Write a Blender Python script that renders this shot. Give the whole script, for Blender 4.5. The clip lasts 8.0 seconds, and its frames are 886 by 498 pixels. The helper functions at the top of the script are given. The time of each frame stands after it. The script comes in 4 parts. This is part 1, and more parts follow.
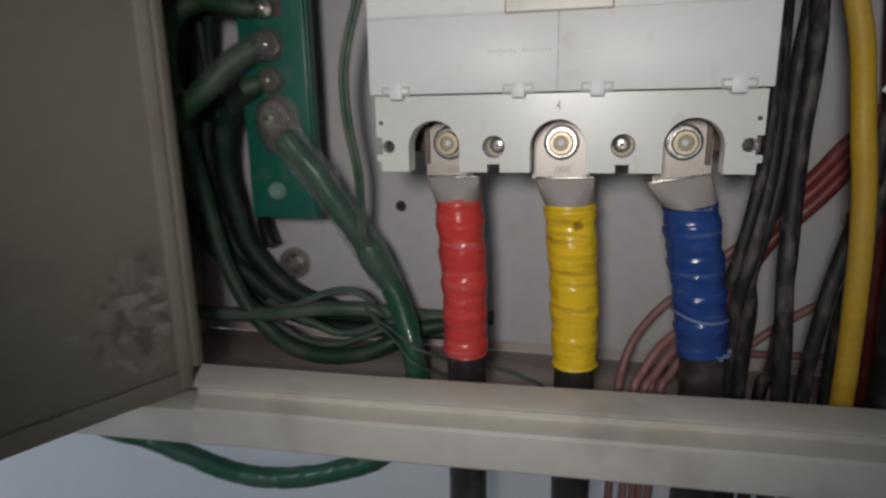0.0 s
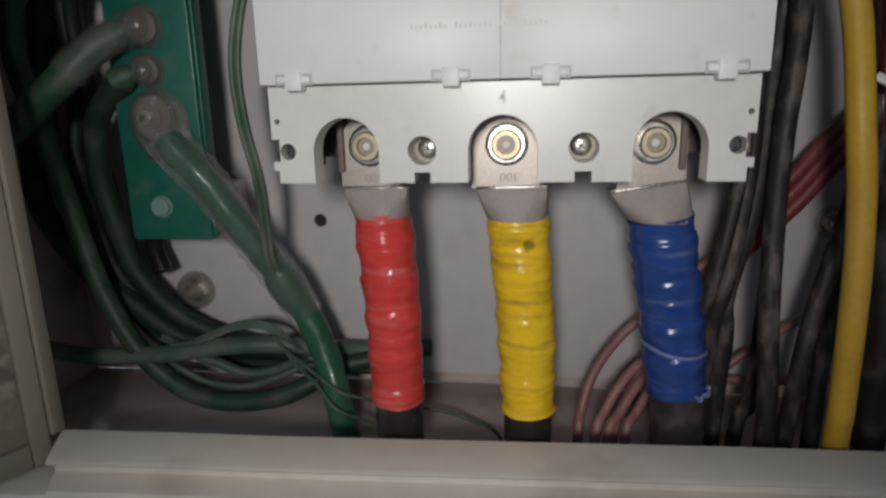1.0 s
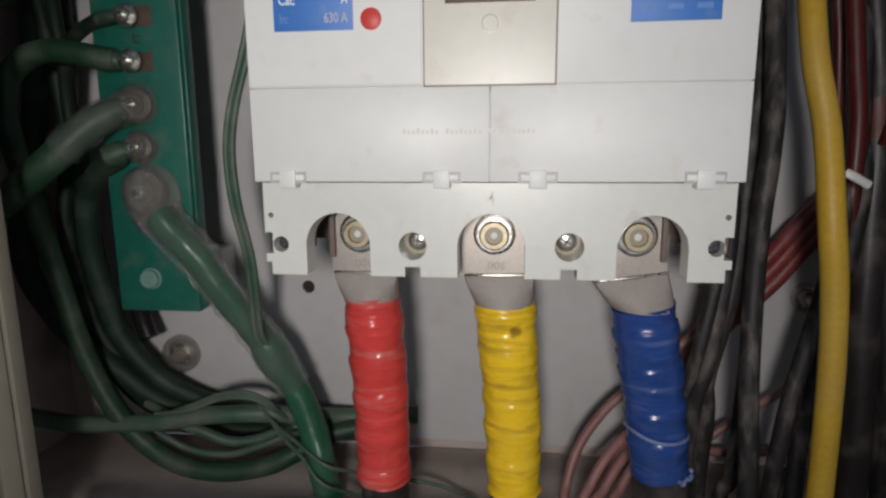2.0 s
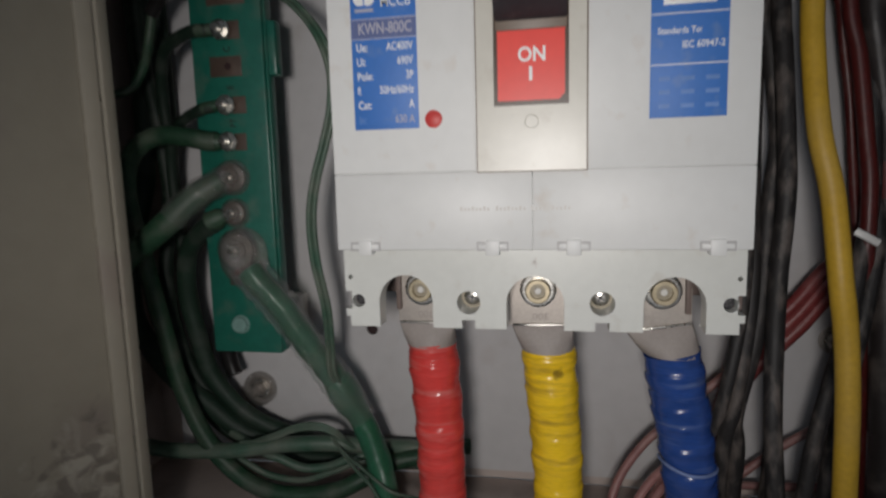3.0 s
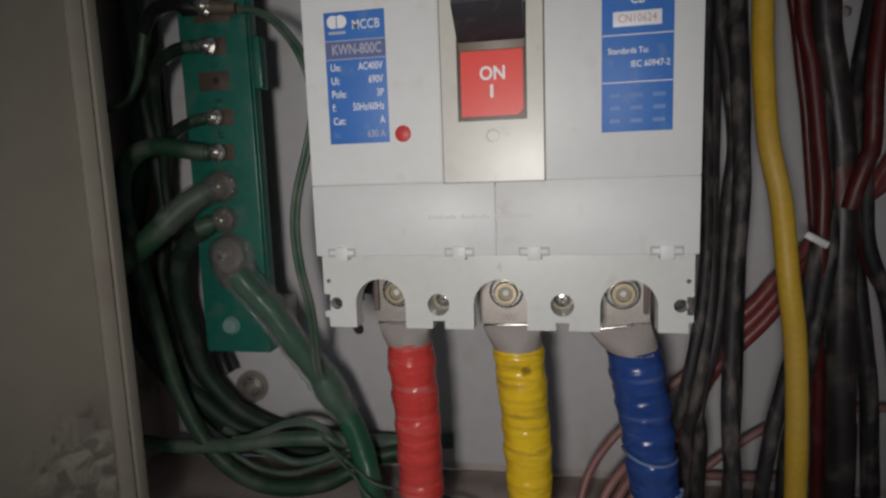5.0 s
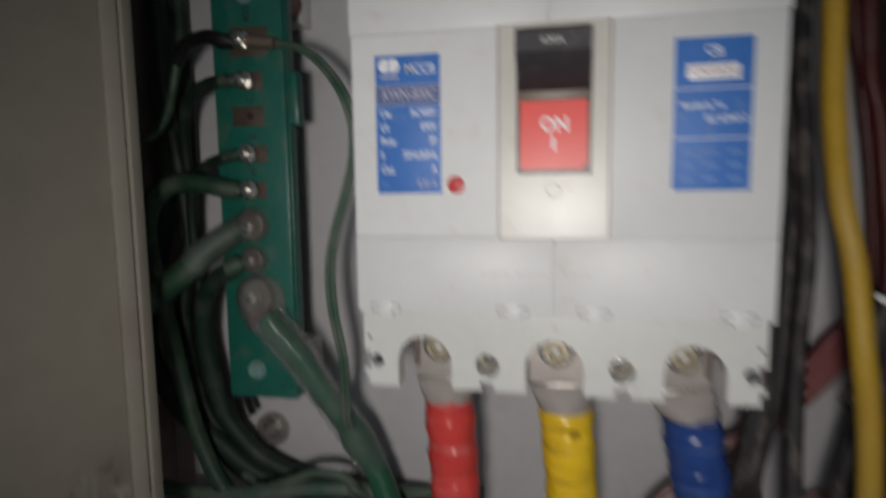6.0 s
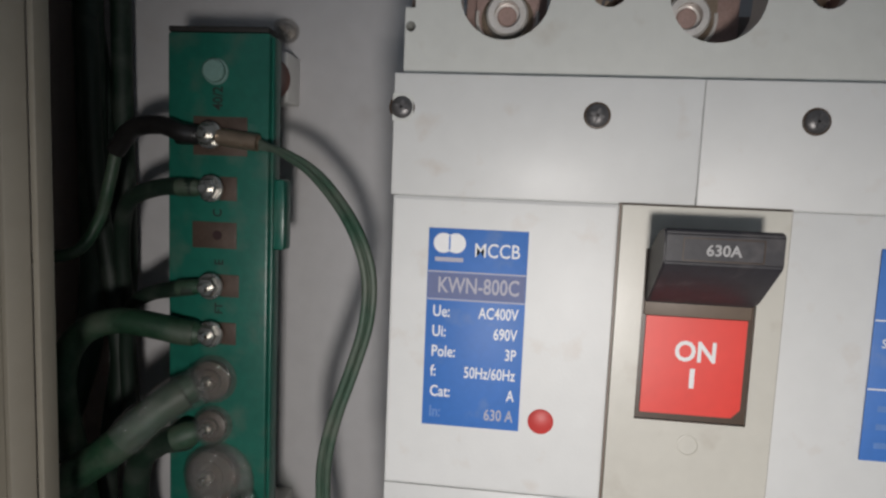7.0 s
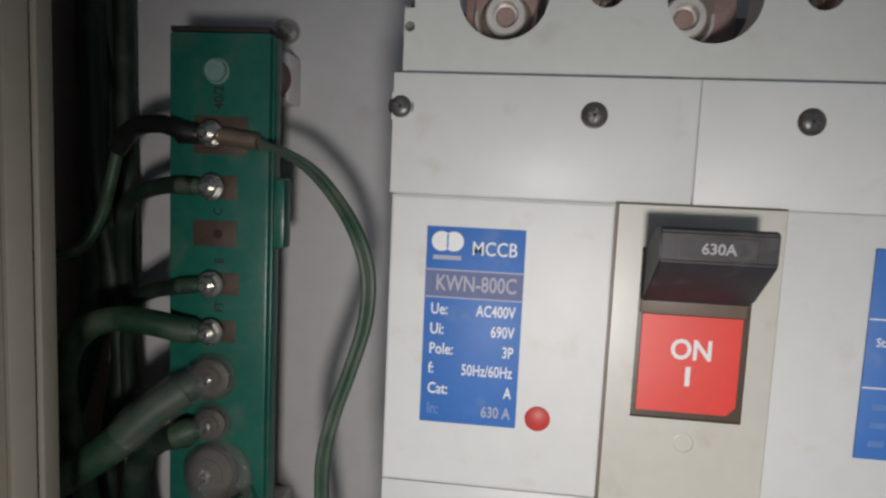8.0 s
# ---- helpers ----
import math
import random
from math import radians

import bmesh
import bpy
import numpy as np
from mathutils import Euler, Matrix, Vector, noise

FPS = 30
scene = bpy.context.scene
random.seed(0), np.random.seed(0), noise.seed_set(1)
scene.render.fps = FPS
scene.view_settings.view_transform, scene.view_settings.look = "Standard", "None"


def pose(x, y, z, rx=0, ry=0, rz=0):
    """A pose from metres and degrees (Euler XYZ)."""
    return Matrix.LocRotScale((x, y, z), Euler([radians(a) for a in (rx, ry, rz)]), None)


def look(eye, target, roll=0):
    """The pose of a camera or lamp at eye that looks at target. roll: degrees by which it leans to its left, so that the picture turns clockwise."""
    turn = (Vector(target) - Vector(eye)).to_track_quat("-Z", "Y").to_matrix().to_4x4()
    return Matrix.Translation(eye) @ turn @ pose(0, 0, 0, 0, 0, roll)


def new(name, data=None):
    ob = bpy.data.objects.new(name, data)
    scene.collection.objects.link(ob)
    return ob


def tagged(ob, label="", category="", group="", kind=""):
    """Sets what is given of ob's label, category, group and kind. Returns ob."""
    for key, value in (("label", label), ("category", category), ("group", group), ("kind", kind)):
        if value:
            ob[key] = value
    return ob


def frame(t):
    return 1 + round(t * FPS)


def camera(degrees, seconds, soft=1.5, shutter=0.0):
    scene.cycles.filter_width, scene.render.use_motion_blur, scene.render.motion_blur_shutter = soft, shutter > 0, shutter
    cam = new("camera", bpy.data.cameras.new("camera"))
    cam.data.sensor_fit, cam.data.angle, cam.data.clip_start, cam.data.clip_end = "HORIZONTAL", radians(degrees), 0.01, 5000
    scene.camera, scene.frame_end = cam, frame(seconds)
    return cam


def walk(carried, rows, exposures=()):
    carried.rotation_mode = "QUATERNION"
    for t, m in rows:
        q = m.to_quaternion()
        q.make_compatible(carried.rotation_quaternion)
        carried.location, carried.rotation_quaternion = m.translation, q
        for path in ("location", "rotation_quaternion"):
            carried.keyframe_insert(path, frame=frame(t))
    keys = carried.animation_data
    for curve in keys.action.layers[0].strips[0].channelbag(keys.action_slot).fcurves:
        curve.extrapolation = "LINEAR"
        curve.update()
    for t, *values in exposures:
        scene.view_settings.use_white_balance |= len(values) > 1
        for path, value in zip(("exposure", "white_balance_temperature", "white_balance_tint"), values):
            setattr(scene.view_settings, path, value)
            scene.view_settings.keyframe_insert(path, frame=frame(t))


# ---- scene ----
cam = camera(73.0, 8.0, soft=2.4, shutter=0.8)
UP = Vector((0.0, 0.0, 1.2))          # the breaker's lower cover edge stands 1.2 m above the floor
PATH = [
    (0, (0.2, -3.323, -0.072), (-0.274, -1.436, -0.531), -1.0),
    (0.5, (0.016, -2.831, -0.152), (-0.322, -0.915, -0.617), 0.1),
    (1, (0.131, -2.578, -0.111), (-0.156, -0.652, -0.569), -1.3),
    (1.5, (0.111, -2.575, 0.122), (-0.148, -0.629, -0.263), -0.1),
    (2, (0.111, -2.583, 0.187), (-0.124, -0.63, -0.175), -0.4),
    (2.2, (0.105, -2.614, 0.21), (-0.151, -0.662, -0.139), -0.4),
    (3.3, (0.2, -3.168, 0.463), (-0.202, -1.225, 0.211), -1.8),
    (3.5, (0.259, -3.174, 0.46), (-0.13, -1.229, 0.202), -1.9),
    (4, (0.342, -3.285, 0.536), (-0.071, -1.347, 0.265), -2.5),
    (4.5, (0.375, -3.255, 0.501), (-0.045, -1.323, 0.197), -2.5),
    (5.8, (0.216, -3.227, 0.493), (-0.133, -1.268, 0.286), -1.1),
    (6, (0.079, -3.066, 0.69), (-0.333, -1.121, 0.472), -0.8),
    (6.2, (-0.171, -2.742, 0.955), (-0.543, -0.786, 0.764), 1.0),
    (6.3, (-0.295, -2.566, 1.1), (-0.651, -0.605, 0.934), 1.7),
    (6.5, (-0.52, -2.328, 1.387), (-0.792, -0.351, 1.249), 1.3),
    (7, (-0.646, -2.075, 1.482), (-0.857, -0.096, 1.284), 2.4),
    (7.5, (-0.659, -2.053, 1.461), (-0.882, -0.077, 1.249), 2.7),
    (8, (-0.634, -2.092, 1.472), (-0.848, -0.113, 1.279), 2.6),
]
# the path is in decimetres from the breaker's front
walk(cam, [(t, look(Vector(eye) * 0.1 + UP, Vector(target) * 0.1 + UP, roll)) for t, eye, target, roll in PATH],
     exposures=[(0.0, -0.32), (0.5, -0.2), (1.0, -0.15), (1.5, 0.08), (2.2, 0.0), (3.5, -0.37), (4.5, -0.42), (6.0, -0.26), (6.5, 0.24), (7.0, 0.04), (8.0, -0.03)])

# ---- light ----
world = bpy.data.worlds.new("world")
scene.world = world
world.use_nodes = True
wn = world.node_tree.nodes
sky = wn.new("ShaderNodeTexSky")
sky.sky_type, sky.sun_disc = 'NISHITA', False
sky.sun_elevation, sky.sun_rotation = radians(30), radians(100)
world.node_tree.links.new(sky.outputs[0], wn["Background"].inputs[0])
wn["Background"].inputs[1].default_value = 0.08


def mm(x, y, z):
    return Vector((x, y, z)) * 0.001 + UP


torch_data = bpy.data.lights.new("torch", 'SPOT')
torch_data.energy, torch_data.shadow_soft_size, torch_data.color = 6.3, 0.028, (1.0, 0.953, 0.918)
torch_data.spot_size, torch_data.spot_blend = radians(81), 1.0
torch = new("torch", torch_data)
torch.matrix_world = look(mm(-4, -450, 34), mm(-50, 0, 0))
day_data = bpy.data.lights.new("window_light", 'AREA')
day_data.shape, day_data.size, day_data.size_y = 'RECTANGLE', 1.0, 1.1
day_data.energy, day_data.color = 15.0, (0.78, 0.87, 1.0)
day = new("window_light", day_data)
day.matrix_world = look((-1.78, -0.9, 1.35), (0.0, -0.2, 0.9))


# ---- materials ----
def mat(name, base, rough=0.5, metal=0.0, var=0.08, scale=30.0, bump=0.0, bscale=300.0, dirt=None, dirt_amt=0.0,
        dirt_scale=18.0, coat=0.0, rand=0.0, spec=0.5, stretch=(1, 1, 1), rvar=0.08):
    m = bpy.data.materials.new(name)
    m.use_nodes = True
    n, l = m.node_tree.nodes, m.node_tree.links
    b = n["Principled BSDF"]
    b.inputs["Metallic"].default_value = metal
    b.inputs["Specular IOR Level"].default_value = spec
    b.inputs["Coat Weight"].default_value = coat
    tc = n.new("ShaderNodeTexCoord")
    mp = n.new("ShaderNodeMapping")
    mp.inputs["Scale"].default_value = stretch
    l.new(tc.outputs["Object"], mp.inputs[0])

    def tex(s, detail=4.0):
        t = n.new("ShaderNodeTexNoise")
        t.inputs["Scale"].default_value, t.inputs["Detail"].default_value = s, detail
        l.new(mp.outputs[0], t.inputs["Vector"])
        return t

    def mixed(fac, a, c):
        x = n.new("ShaderNodeMix")
        x.data_type = 'RGBA'
        for socket, v in ((x.inputs[0], fac), (x.inputs[6], a), (x.inputs[7], c)):
            if hasattr(v, "is_linked"):
                l.new(v, socket)
            else:
                socket.default_value = v if isinstance(v, float) else (*v[:3], 1.0)
        return x.outputs[2]

    dark = tuple(c * (1 - var) for c in base)
    lite = tuple(min(1.0, c * (1 + var)) for c in base)
    big, fine = tex(scale), tex(scale * 9, 6.0)
    both = n.new("ShaderNodeMath")
    both.operation = 'MULTIPLY_ADD'
    l.new(fine.outputs[0], both.inputs[0])
    both.inputs[1].default_value = 0.5
    half = n.new("ShaderNodeMath")
    half.operation = 'MULTIPLY'
    half.inputs[1].default_value = 0.55
    l.new(big.outputs[0], half.inputs[0])
    l.new(half.outputs[0], both.inputs[2])
    ramp = n.new("ShaderNodeMapRange")
    ramp.inputs[1].default_value, ramp.inputs[2].default_value = 0.36, 0.7
    l.new(both.outputs[0], ramp.inputs[0])
    col = mixed(ramp.outputs[0], dark, lite)
    if rand:
        info = n.new("ShaderNodeObjectInfo")
        rr = n.new("ShaderNodeMapRange")
        rr.inputs[3].default_value, rr.inputs[4].default_value = 1 - rand, 1 + rand
        l.new(info.outputs["Random"], rr.inputs[0])
        hsv = n.new("ShaderNodeHueSaturation")
        l.new(rr.outputs[0], hsv.inputs["Value"])
        l.new(col, hsv.inputs["Color"])
        col = hsv.outputs[0]
    if dirt:
        d = tex(dirt_scale, 8.0)
        dr = n.new("ShaderNodeMapRange")
        dr.inputs[1].default_value, dr.inputs[2].default_value = 0.62 - 0.3 * dirt_amt, 0.8 - 0.2 * dirt_amt
        dr.inputs[4].default_value = 0.85
        l.new(d.outputs[0], dr.inputs[0])
        col = mixed(dr.outputs[0], col, dirt)
    l.new(col, b.inputs["Base Color"])
    rm = n.new("ShaderNodeMapRange")
    rm.inputs[3].default_value, rm.inputs[4].default_value = max(0.02, rough - rvar), min(1.0, rough + rvar)
    l.new(big.outputs[0], rm.inputs[0])
    l.new(rm.outputs[0], b.inputs["Roughness"])
    if bump:
        bt = tex(bscale, 5.0)
        bp = n.new("ShaderNodeBump")
        bp.inputs["Strength"].default_value, bp.inputs["Distance"].default_value = bump, 0.001
        l.new(bt.outputs[0], bp.inputs["Height"])
        l.new(bp.outputs[0], b.inputs["Normal"])
    return m


def clear(name, tint, rough, haze, shine=0.2, relief_depth=0.35, facing=0.03):
    """Thin clear plastic: see-through, a little haze, and a gloss that grows at the edges."""
    m = bpy.data.materials.new(name)
    m.use_nodes = True
    n, l = m.node_tree.nodes, m.node_tree.links
    n.remove(n["Principled BSDF"])
    see, fog, gloss = n.new("ShaderNodeBsdfTransparent"), n.new("ShaderNodeBsdfDiffuse"), n.new("ShaderNodeBsdfGlossy")
    see.inputs[0].default_value = (*tint, 1)
    fog.inputs[0].default_value = (0.55, 0.55, 0.52, 1)
    gloss.inputs["Roughness"].default_value = rough
    bumps, relief = n.new("ShaderNodeTexNoise"), n.new("ShaderNodeBump")
    bumps.inputs["Scale"].default_value = 160.0
    relief.inputs["Strength"].default_value, relief.inputs["Distance"].default_value = relief_depth, 0.002
    l.new(bumps.outputs[0], relief.inputs["Height"])
    l.new(relief.outputs[0], gloss.inputs["Normal"])
    edge, rim = n.new("ShaderNodeLayerWeight"), n.new("ShaderNodeMapRange")
    edge.inputs["Blend"].default_value = 0.28
    l.new(edge.outputs["Facing"], rim.inputs[0])
    rim.inputs[3].default_value, rim.inputs[4].default_value = facing, shine
    hazy, both = n.new("ShaderNodeMixShader"), n.new("ShaderNodeMixShader")
    hazy.inputs[0].default_value = haze
    l.new(see.outputs[0], hazy.inputs[1])
    l.new(fog.outputs[0], hazy.inputs[2])
    l.new(rim.outputs[0], both.inputs[0])
    l.new(hazy.outputs[0], both.inputs[1])
    l.new(gloss.outputs[0], both.inputs[2])
    l.new(both.outputs[0], n["Material Output"].inputs["Surface"])
    return m


def scuffed(m, centre, reach, light, dark):
    """Adds a patch of worn paint to a material, round a place in the object's own metres."""
    n, l = m.node_tree.nodes, m.node_tree.links
    b = n["Principled BSDF"]
    old = b.inputs["Base Color"].links[0].from_socket
    tc = n.new("ShaderNodeTexCoord")
    far = n.new("ShaderNodeVectorMath")
    far.operation = 'DISTANCE'
    far.inputs[1].default_value = centre
    l.new(tc.outputs["Object"], far.inputs[0])
    near = n.new("ShaderNodeMapRange")
    near.inputs[1].default_value, near.inputs[2].default_value = reach * 0.2, reach
    near.inputs[3].default_value, near.inputs[4].default_value = 0.34, -0.3
    l.new(far.outputs["Value"], near.inputs[0])
    for scale, col in ((60.0, light), (95.0, dark)):
        t = n.new("ShaderNodeTexNoise")
        t.inputs["Scale"].default_value, t.inputs["Detail"].default_value, t.inputs["Distortion"].default_value = scale, 6.0, 0.6
        l.new(tc.outputs["Object"], t.inputs["Vector"])
        add = n.new("ShaderNodeMath")
        l.new(t.outputs[0], add.inputs[0])
        l.new(near.outputs[0], add.inputs[1])
        cut = n.new("ShaderNodeMapRange")
        cut.inputs[1].default_value, cut.inputs[2].default_value, cut.inputs[4].default_value = 0.74, 0.9, 0.7
        l.new(add.outputs[0], cut.inputs[0])
        x = n.new("ShaderNodeMix")
        x.data_type = 'RGBA'
        l.new(cut.outputs[0], x.inputs[0])
        l.new(old, x.inputs[6])
        x.inputs[7].default_value = (*col, 1)
        old = x.outputs[2]
    l.new(old, b.inputs["Base Color"])


M_COVER = mat("cover_plastic", (0.68, 0.683, 0.672), 0.46, var=0.03, scale=14, bump=0.05, bscale=900, dirt=(0.60, 0.55, 0.50), dirt_amt=0.04, dirt_scale=70)
M_TERM = mat("terminal_plastic", (0.62, 0.627, 0.595), 0.31, var=0.04, scale=18, bump=0.05, bscale=700, dirt=(0.50, 0.47, 0.42), dirt_amt=0.05, dirt_scale=60)
M_PLATE = mat("handle_plate_plastic", (0.58, 0.56, 0.50), 0.33, var=0.04, scale=20, bump=0.03, bscale=700, dirt=(0.46, 0.42, 0.36), dirt_amt=0.06, dirt_scale=70)
M_BODY = mat("breaker_body", (0.16, 0.12, 0.105), 0.6, var=0.15)
M_DARK = mat("black_shade_and_print", (0.02, 0.018, 0.016), 0.7)
M_BLUE = mat("label_blue", (0.045, 0.17, 0.52), 0.52, var=0.06, scale=40, dirt=(0.15, 0.24, 0.45), dirt_amt=0.1, dirt_scale=80)
M_BLUEDK = mat("label_band", (0.11, 0.14, 0.30), 0.55, var=0.08, scale=60)
M_WHITE = mat("label_white", (0.80, 0.80, 0.80), 0.45, var=0.03)
M_FADED = mat("label_faded", (0.44, 0.43, 0.50), 0.55, var=0.06, scale=200)
M_FADEBLUE = mat("label_faint", (0.12, 0.24, 0.54), 0.4, var=0.12, scale=200)
M_PINK = mat("label_pink", (0.60, 0.42, 0.42), 0.45, var=0.1)
M_GREYLT = mat("worn_print_and_clip_shade", (0.42, 0.41, 0.41), 0.5, var=0.15, scale=300)
M_GREYTXT = mat("printed_grey", (0.60, 0.58, 0.55), 0.5, var=0.1, scale=300)
M_RED = mat("indicator_red", (0.78, 0.045, 0.03), 0.38, var=0.05, scale=25)
M_BTN = mat("button_red", (0.55, 0.05, 0.045), 0.45, var=0.08)
M_FRAME = mat("indicator_frame", (0.06, 0.035, 0.02), 0.35, var=0.15)
M_SHUT = mat("shutter_brown", (0.16, 0.12, 0.09), 0.45, var=0.1)
M_HANDLE = mat("handle_black", (0.030, 0.028, 0.033), 0.5, var=0.2, scale=40, bump=0.08, bscale=500, dirt=(0.10, 0.09, 0.09), dirt_amt=0.2, dirt_scale=90)
M_SCREW = mat("dark_screw", (0.13, 0.125, 0.125), 0.38, 0.6, var=0.2, scale=200)
M_BRASS = mat("yellow_zinc", (0.43, 0.37, 0.26), 0.42, 0.8, var=0.15, scale=200, bump=0.1)
M_ZINC = mat("zinc_steel", (0.60, 0.58, 0.54), 0.28, 1.0, var=0.15, scale=150, bump=0.1)
M_TIN = mat("tinned_lug", (0.41, 0.37, 0.335), 0.46, 0.75, var=0.12, scale=60, bump=0.04, bscale=900)
M_SHRINK = mat("lug_shrink", (0.30, 0.265, 0.245), 0.56, var=0.1, scale=60, bump=0.2, bscale=200)
M_BROWN = mat("tarnished_lug", (0.30, 0.23, 0.17), 0.38, 0.7, var=0.2, scale=120, bump=0.1)
M_OCHRE = mat("dull_zinc", (0.30, 0.265, 0.20), 0.45, 0.2, var=0.15, scale=150)
M_STEEL = mat("bright_bolt", (0.72, 0.68, 0.64), 0.34, 0.35, var=0.15, scale=150, bump=0.1)
M_ROSE = mat("pink_copper", (0.37, 0.255, 0.225), 0.4, 0.2, var=0.2, scale=120, bump=0.1)
M_FILMED = mat("filmed_bolt", (0.17, 0.28, 0.25), 0.25, var=0.12, scale=120, bump=0.15)
M_COPPER = mat("copper_window", (0.085, 0.058, 0.044), 0.5, 0.2, var=0.25, scale=120, bump=0.2)
M_BAR = mat("earth_bar_green", (0.013, 0.118, 0.084), 0.34, var=0.14, scale=25, bump=0.12, bscale=350, dirt=(0.07, 0.13, 0.10), dirt_amt=0.3, dirt_scale=60)
M_GREEN = mat("green_pvc", (0.014, 0.052, 0.025), 0.52, var=0.3, scale=40, bump=0.22, bscale=250, dirt=(0.068, 0.082, 0.060), dirt_amt=0.62, dirt_scale=45, rand=0.15)
M_MAIN = mat("glossy_green_pvc", (0.020, 0.105, 0.056), 0.34, var=0.25, scale=45, bump=0.2, bscale=250, dirt=(0.075, 0.13, 0.09), dirt_amt=0.45, dirt_scale=40, coat=0.3)
M_DUSTY = mat("dusty_green_pvc", (0.040, 0.095, 0.062), 0.5, var=0.2, scale=40, bump=0.12, bscale=250, dirt=(0.13, 0.15, 0.12), dirt_amt=0.85, dirt_scale=35, rand=0.15)
# green PVC darkened: the shade of the left bundle is put into the colour
M_GREENSHADE = mat("shaded_green_pvc", (0.006, 0.020, 0.011), 0.62, var=0.25, scale=40, bump=0.15, bscale=250, dirt=(0.045, 0.055, 0.045), dirt_amt=0.35, dirt_scale=45, rand=0.3)
M_BLACK = mat("dusty_black_pvc", (0.020, 0.018, 0.018), 0.6, var=0.4, scale=120, bump=0.3, bscale=260, dirt=(0.15, 0.125, 0.112), dirt_amt=0.42, dirt_scale=130, rand=0.25, stretch=(1, 1, 0.4))
M_CORE = mat("black_cable", (0.030, 0.024, 0.023), 0.4, var=0.2, scale=60, bump=0.2, bscale=200, dirt=(0.10, 0.085, 0.075), dirt_amt=0.35, dirt_scale=60)
M_YEL = mat("yellow_pvc", (0.56, 0.34, 0.03), 0.5, var=0.12, scale=35, bump=0.15, bscale=250, dirt=(0.42, 0.29, 0.10), dirt_amt=0.5, dirt_scale=7)
M_REDW = mat("red_pvc", (0.10, 0.014, 0.012), 0.42, var=0.3, scale=50, bump=0.15, bscale=250, dirt=(0.11, 0.06, 0.055), dirt_amt=0.3, dirt_scale=60, rand=0.2)
M_REDX = mat("worn_red_pvc", (0.185, 0.035, 0.034), 0.4, var=0.25, scale=60, bump=0.15, dirt=(0.22, 0.10, 0.095), dirt_amt=0.4, dirt_scale=60, rand=0.2)
M_SLVBLK = mat("black_sleeve", (0.012, 0.011, 0.011), 0.36, var=0.3, scale=60, bump=0.3, bscale=150)
M_PINKW = mat("dusty_pink_wire", (0.34, 0.165, 0.155), 0.45, var=0.18, scale=60, bump=0.1, dirt=(0.28, 0.19, 0.17), dirt_amt=0.35, dirt_scale=60, rand=0.2)
M_TRED = mat("red_tape", (0.62, 0.055, 0.048), 0.24, var=0.14, scale=60, bump=0.6, bscale=120, dirt=(0.62, 0.22, 0.20), dirt_amt=0.36, dirt_scale=70, stretch=(0.3, 0.3, 2.6))
M_TYEL = mat("yellow_tape", (0.85, 0.55, 0.02), 0.24, var=0.14, scale=60, bump=0.6, bscale=120, dirt=(0.36, 0.22, 0.03), dirt_amt=0.3, dirt_scale=85, stretch=(0.35, 0.35, 2.4))
M_TBLU = mat("blue_tape", (0.020, 0.060, 0.245), 0.22, var=0.2, scale=60, bump=0.5, bscale=120, dirt=(0.11, 0.16, 0.32), dirt_amt=0.18, dirt_scale=75, stretch=(0.3, 0.3, 2.6))
M_FRAY = mat("frayed_tape", (0.17, 0.23, 0.43), 0.4, var=0.3, scale=150, bump=0.3)
M_PAINT = mat("cabinet_paint", (0.68, 0.64, 0.575), 0.5, var=0.05, scale=10, bump=0.10, bscale=600, dirt=(0.44, 0.39, 0.35), dirt_amt=0.12, dirt_scale=14)
# door-side beige darkened below M_PAINT: the dim light there is in these colours
M_RIM_SHADED = mat("shaded_rim_paint", (0.275, 0.248, 0.198), 0.7, var=0.06, scale=10, bump=0.1, bscale=500, dirt=(0.24, 0.20, 0.17), dirt_amt=0.2, dirt_scale=25)
M_DOOR_SHADED = mat("shaded_door_paint", (0.262, 0.236, 0.186), 0.55, var=0.06, scale=8, bump=0.10, bscale=500, dirt=(0.19, 0.155, 0.14), dirt_amt=0.14, dirt_scale=11)
M_MOUNT = mat("mounting_plate_paint", (0.57, 0.558, 0.562), 0.42, var=0.05, scale=9, bump=0.08, bscale=500, dirt=(0.46, 0.42, 0.40), dirt_amt=0.10, dirt_scale=16)
M_INNER = mat("cabinet_inner_paint", (0.56, 0.48, 0.44), 0.55, var=0.07, scale=10, bump=0.1, dirt=(0.22, 0.16, 0.14), dirt_amt=0.2, dirt_scale=14)
scuffed(M_TYEL, (0.0, -0.016, 0.621), 0.011, (0.45, 0.28, 0.02), (0.16, 0.10, 0.015))
scuffed(M_DOOR_SHADED, (-0.268, -0.214, 0.095), 0.095, (0.40, 0.37, 0.31), (0.12, 0.10, 0.085))
M_WALL = mat("white_wall_paint", (0.78, 0.79, 0.80), 0.7, var=0.03, scale=5, bump=0.15, bscale=160)
M_FLOOR = mat("concrete_floor", (0.30, 0.29, 0.27), 0.8, var=0.12, scale=6, bump=0.2, bscale=80)
M_INSUL = mat("insulator_brown", (0.14, 0.055, 0.04), 0.35, var=0.15)
M_TIE = mat("white_nylon_and_glint", (0.70, 0.69, 0.66), 0.4, var=0.05)
M_CLEAR = clear("clear_plastic", (0.96, 0.95, 0.94), 0.07, 0.055, 0.3, 0.5, 0.05)
M_SLEEVE = clear("hazy_sleeve", (0.93, 0.95, 0.93), 0.09, 0.05, 0.42, 0.9, 0.10)
M_HOLE = mat("drilled_hole", (0.03, 0.012, 0.012), 0.5)


# ---- mesh helpers (millimetres from the breaker's front) ----
BASE = {}


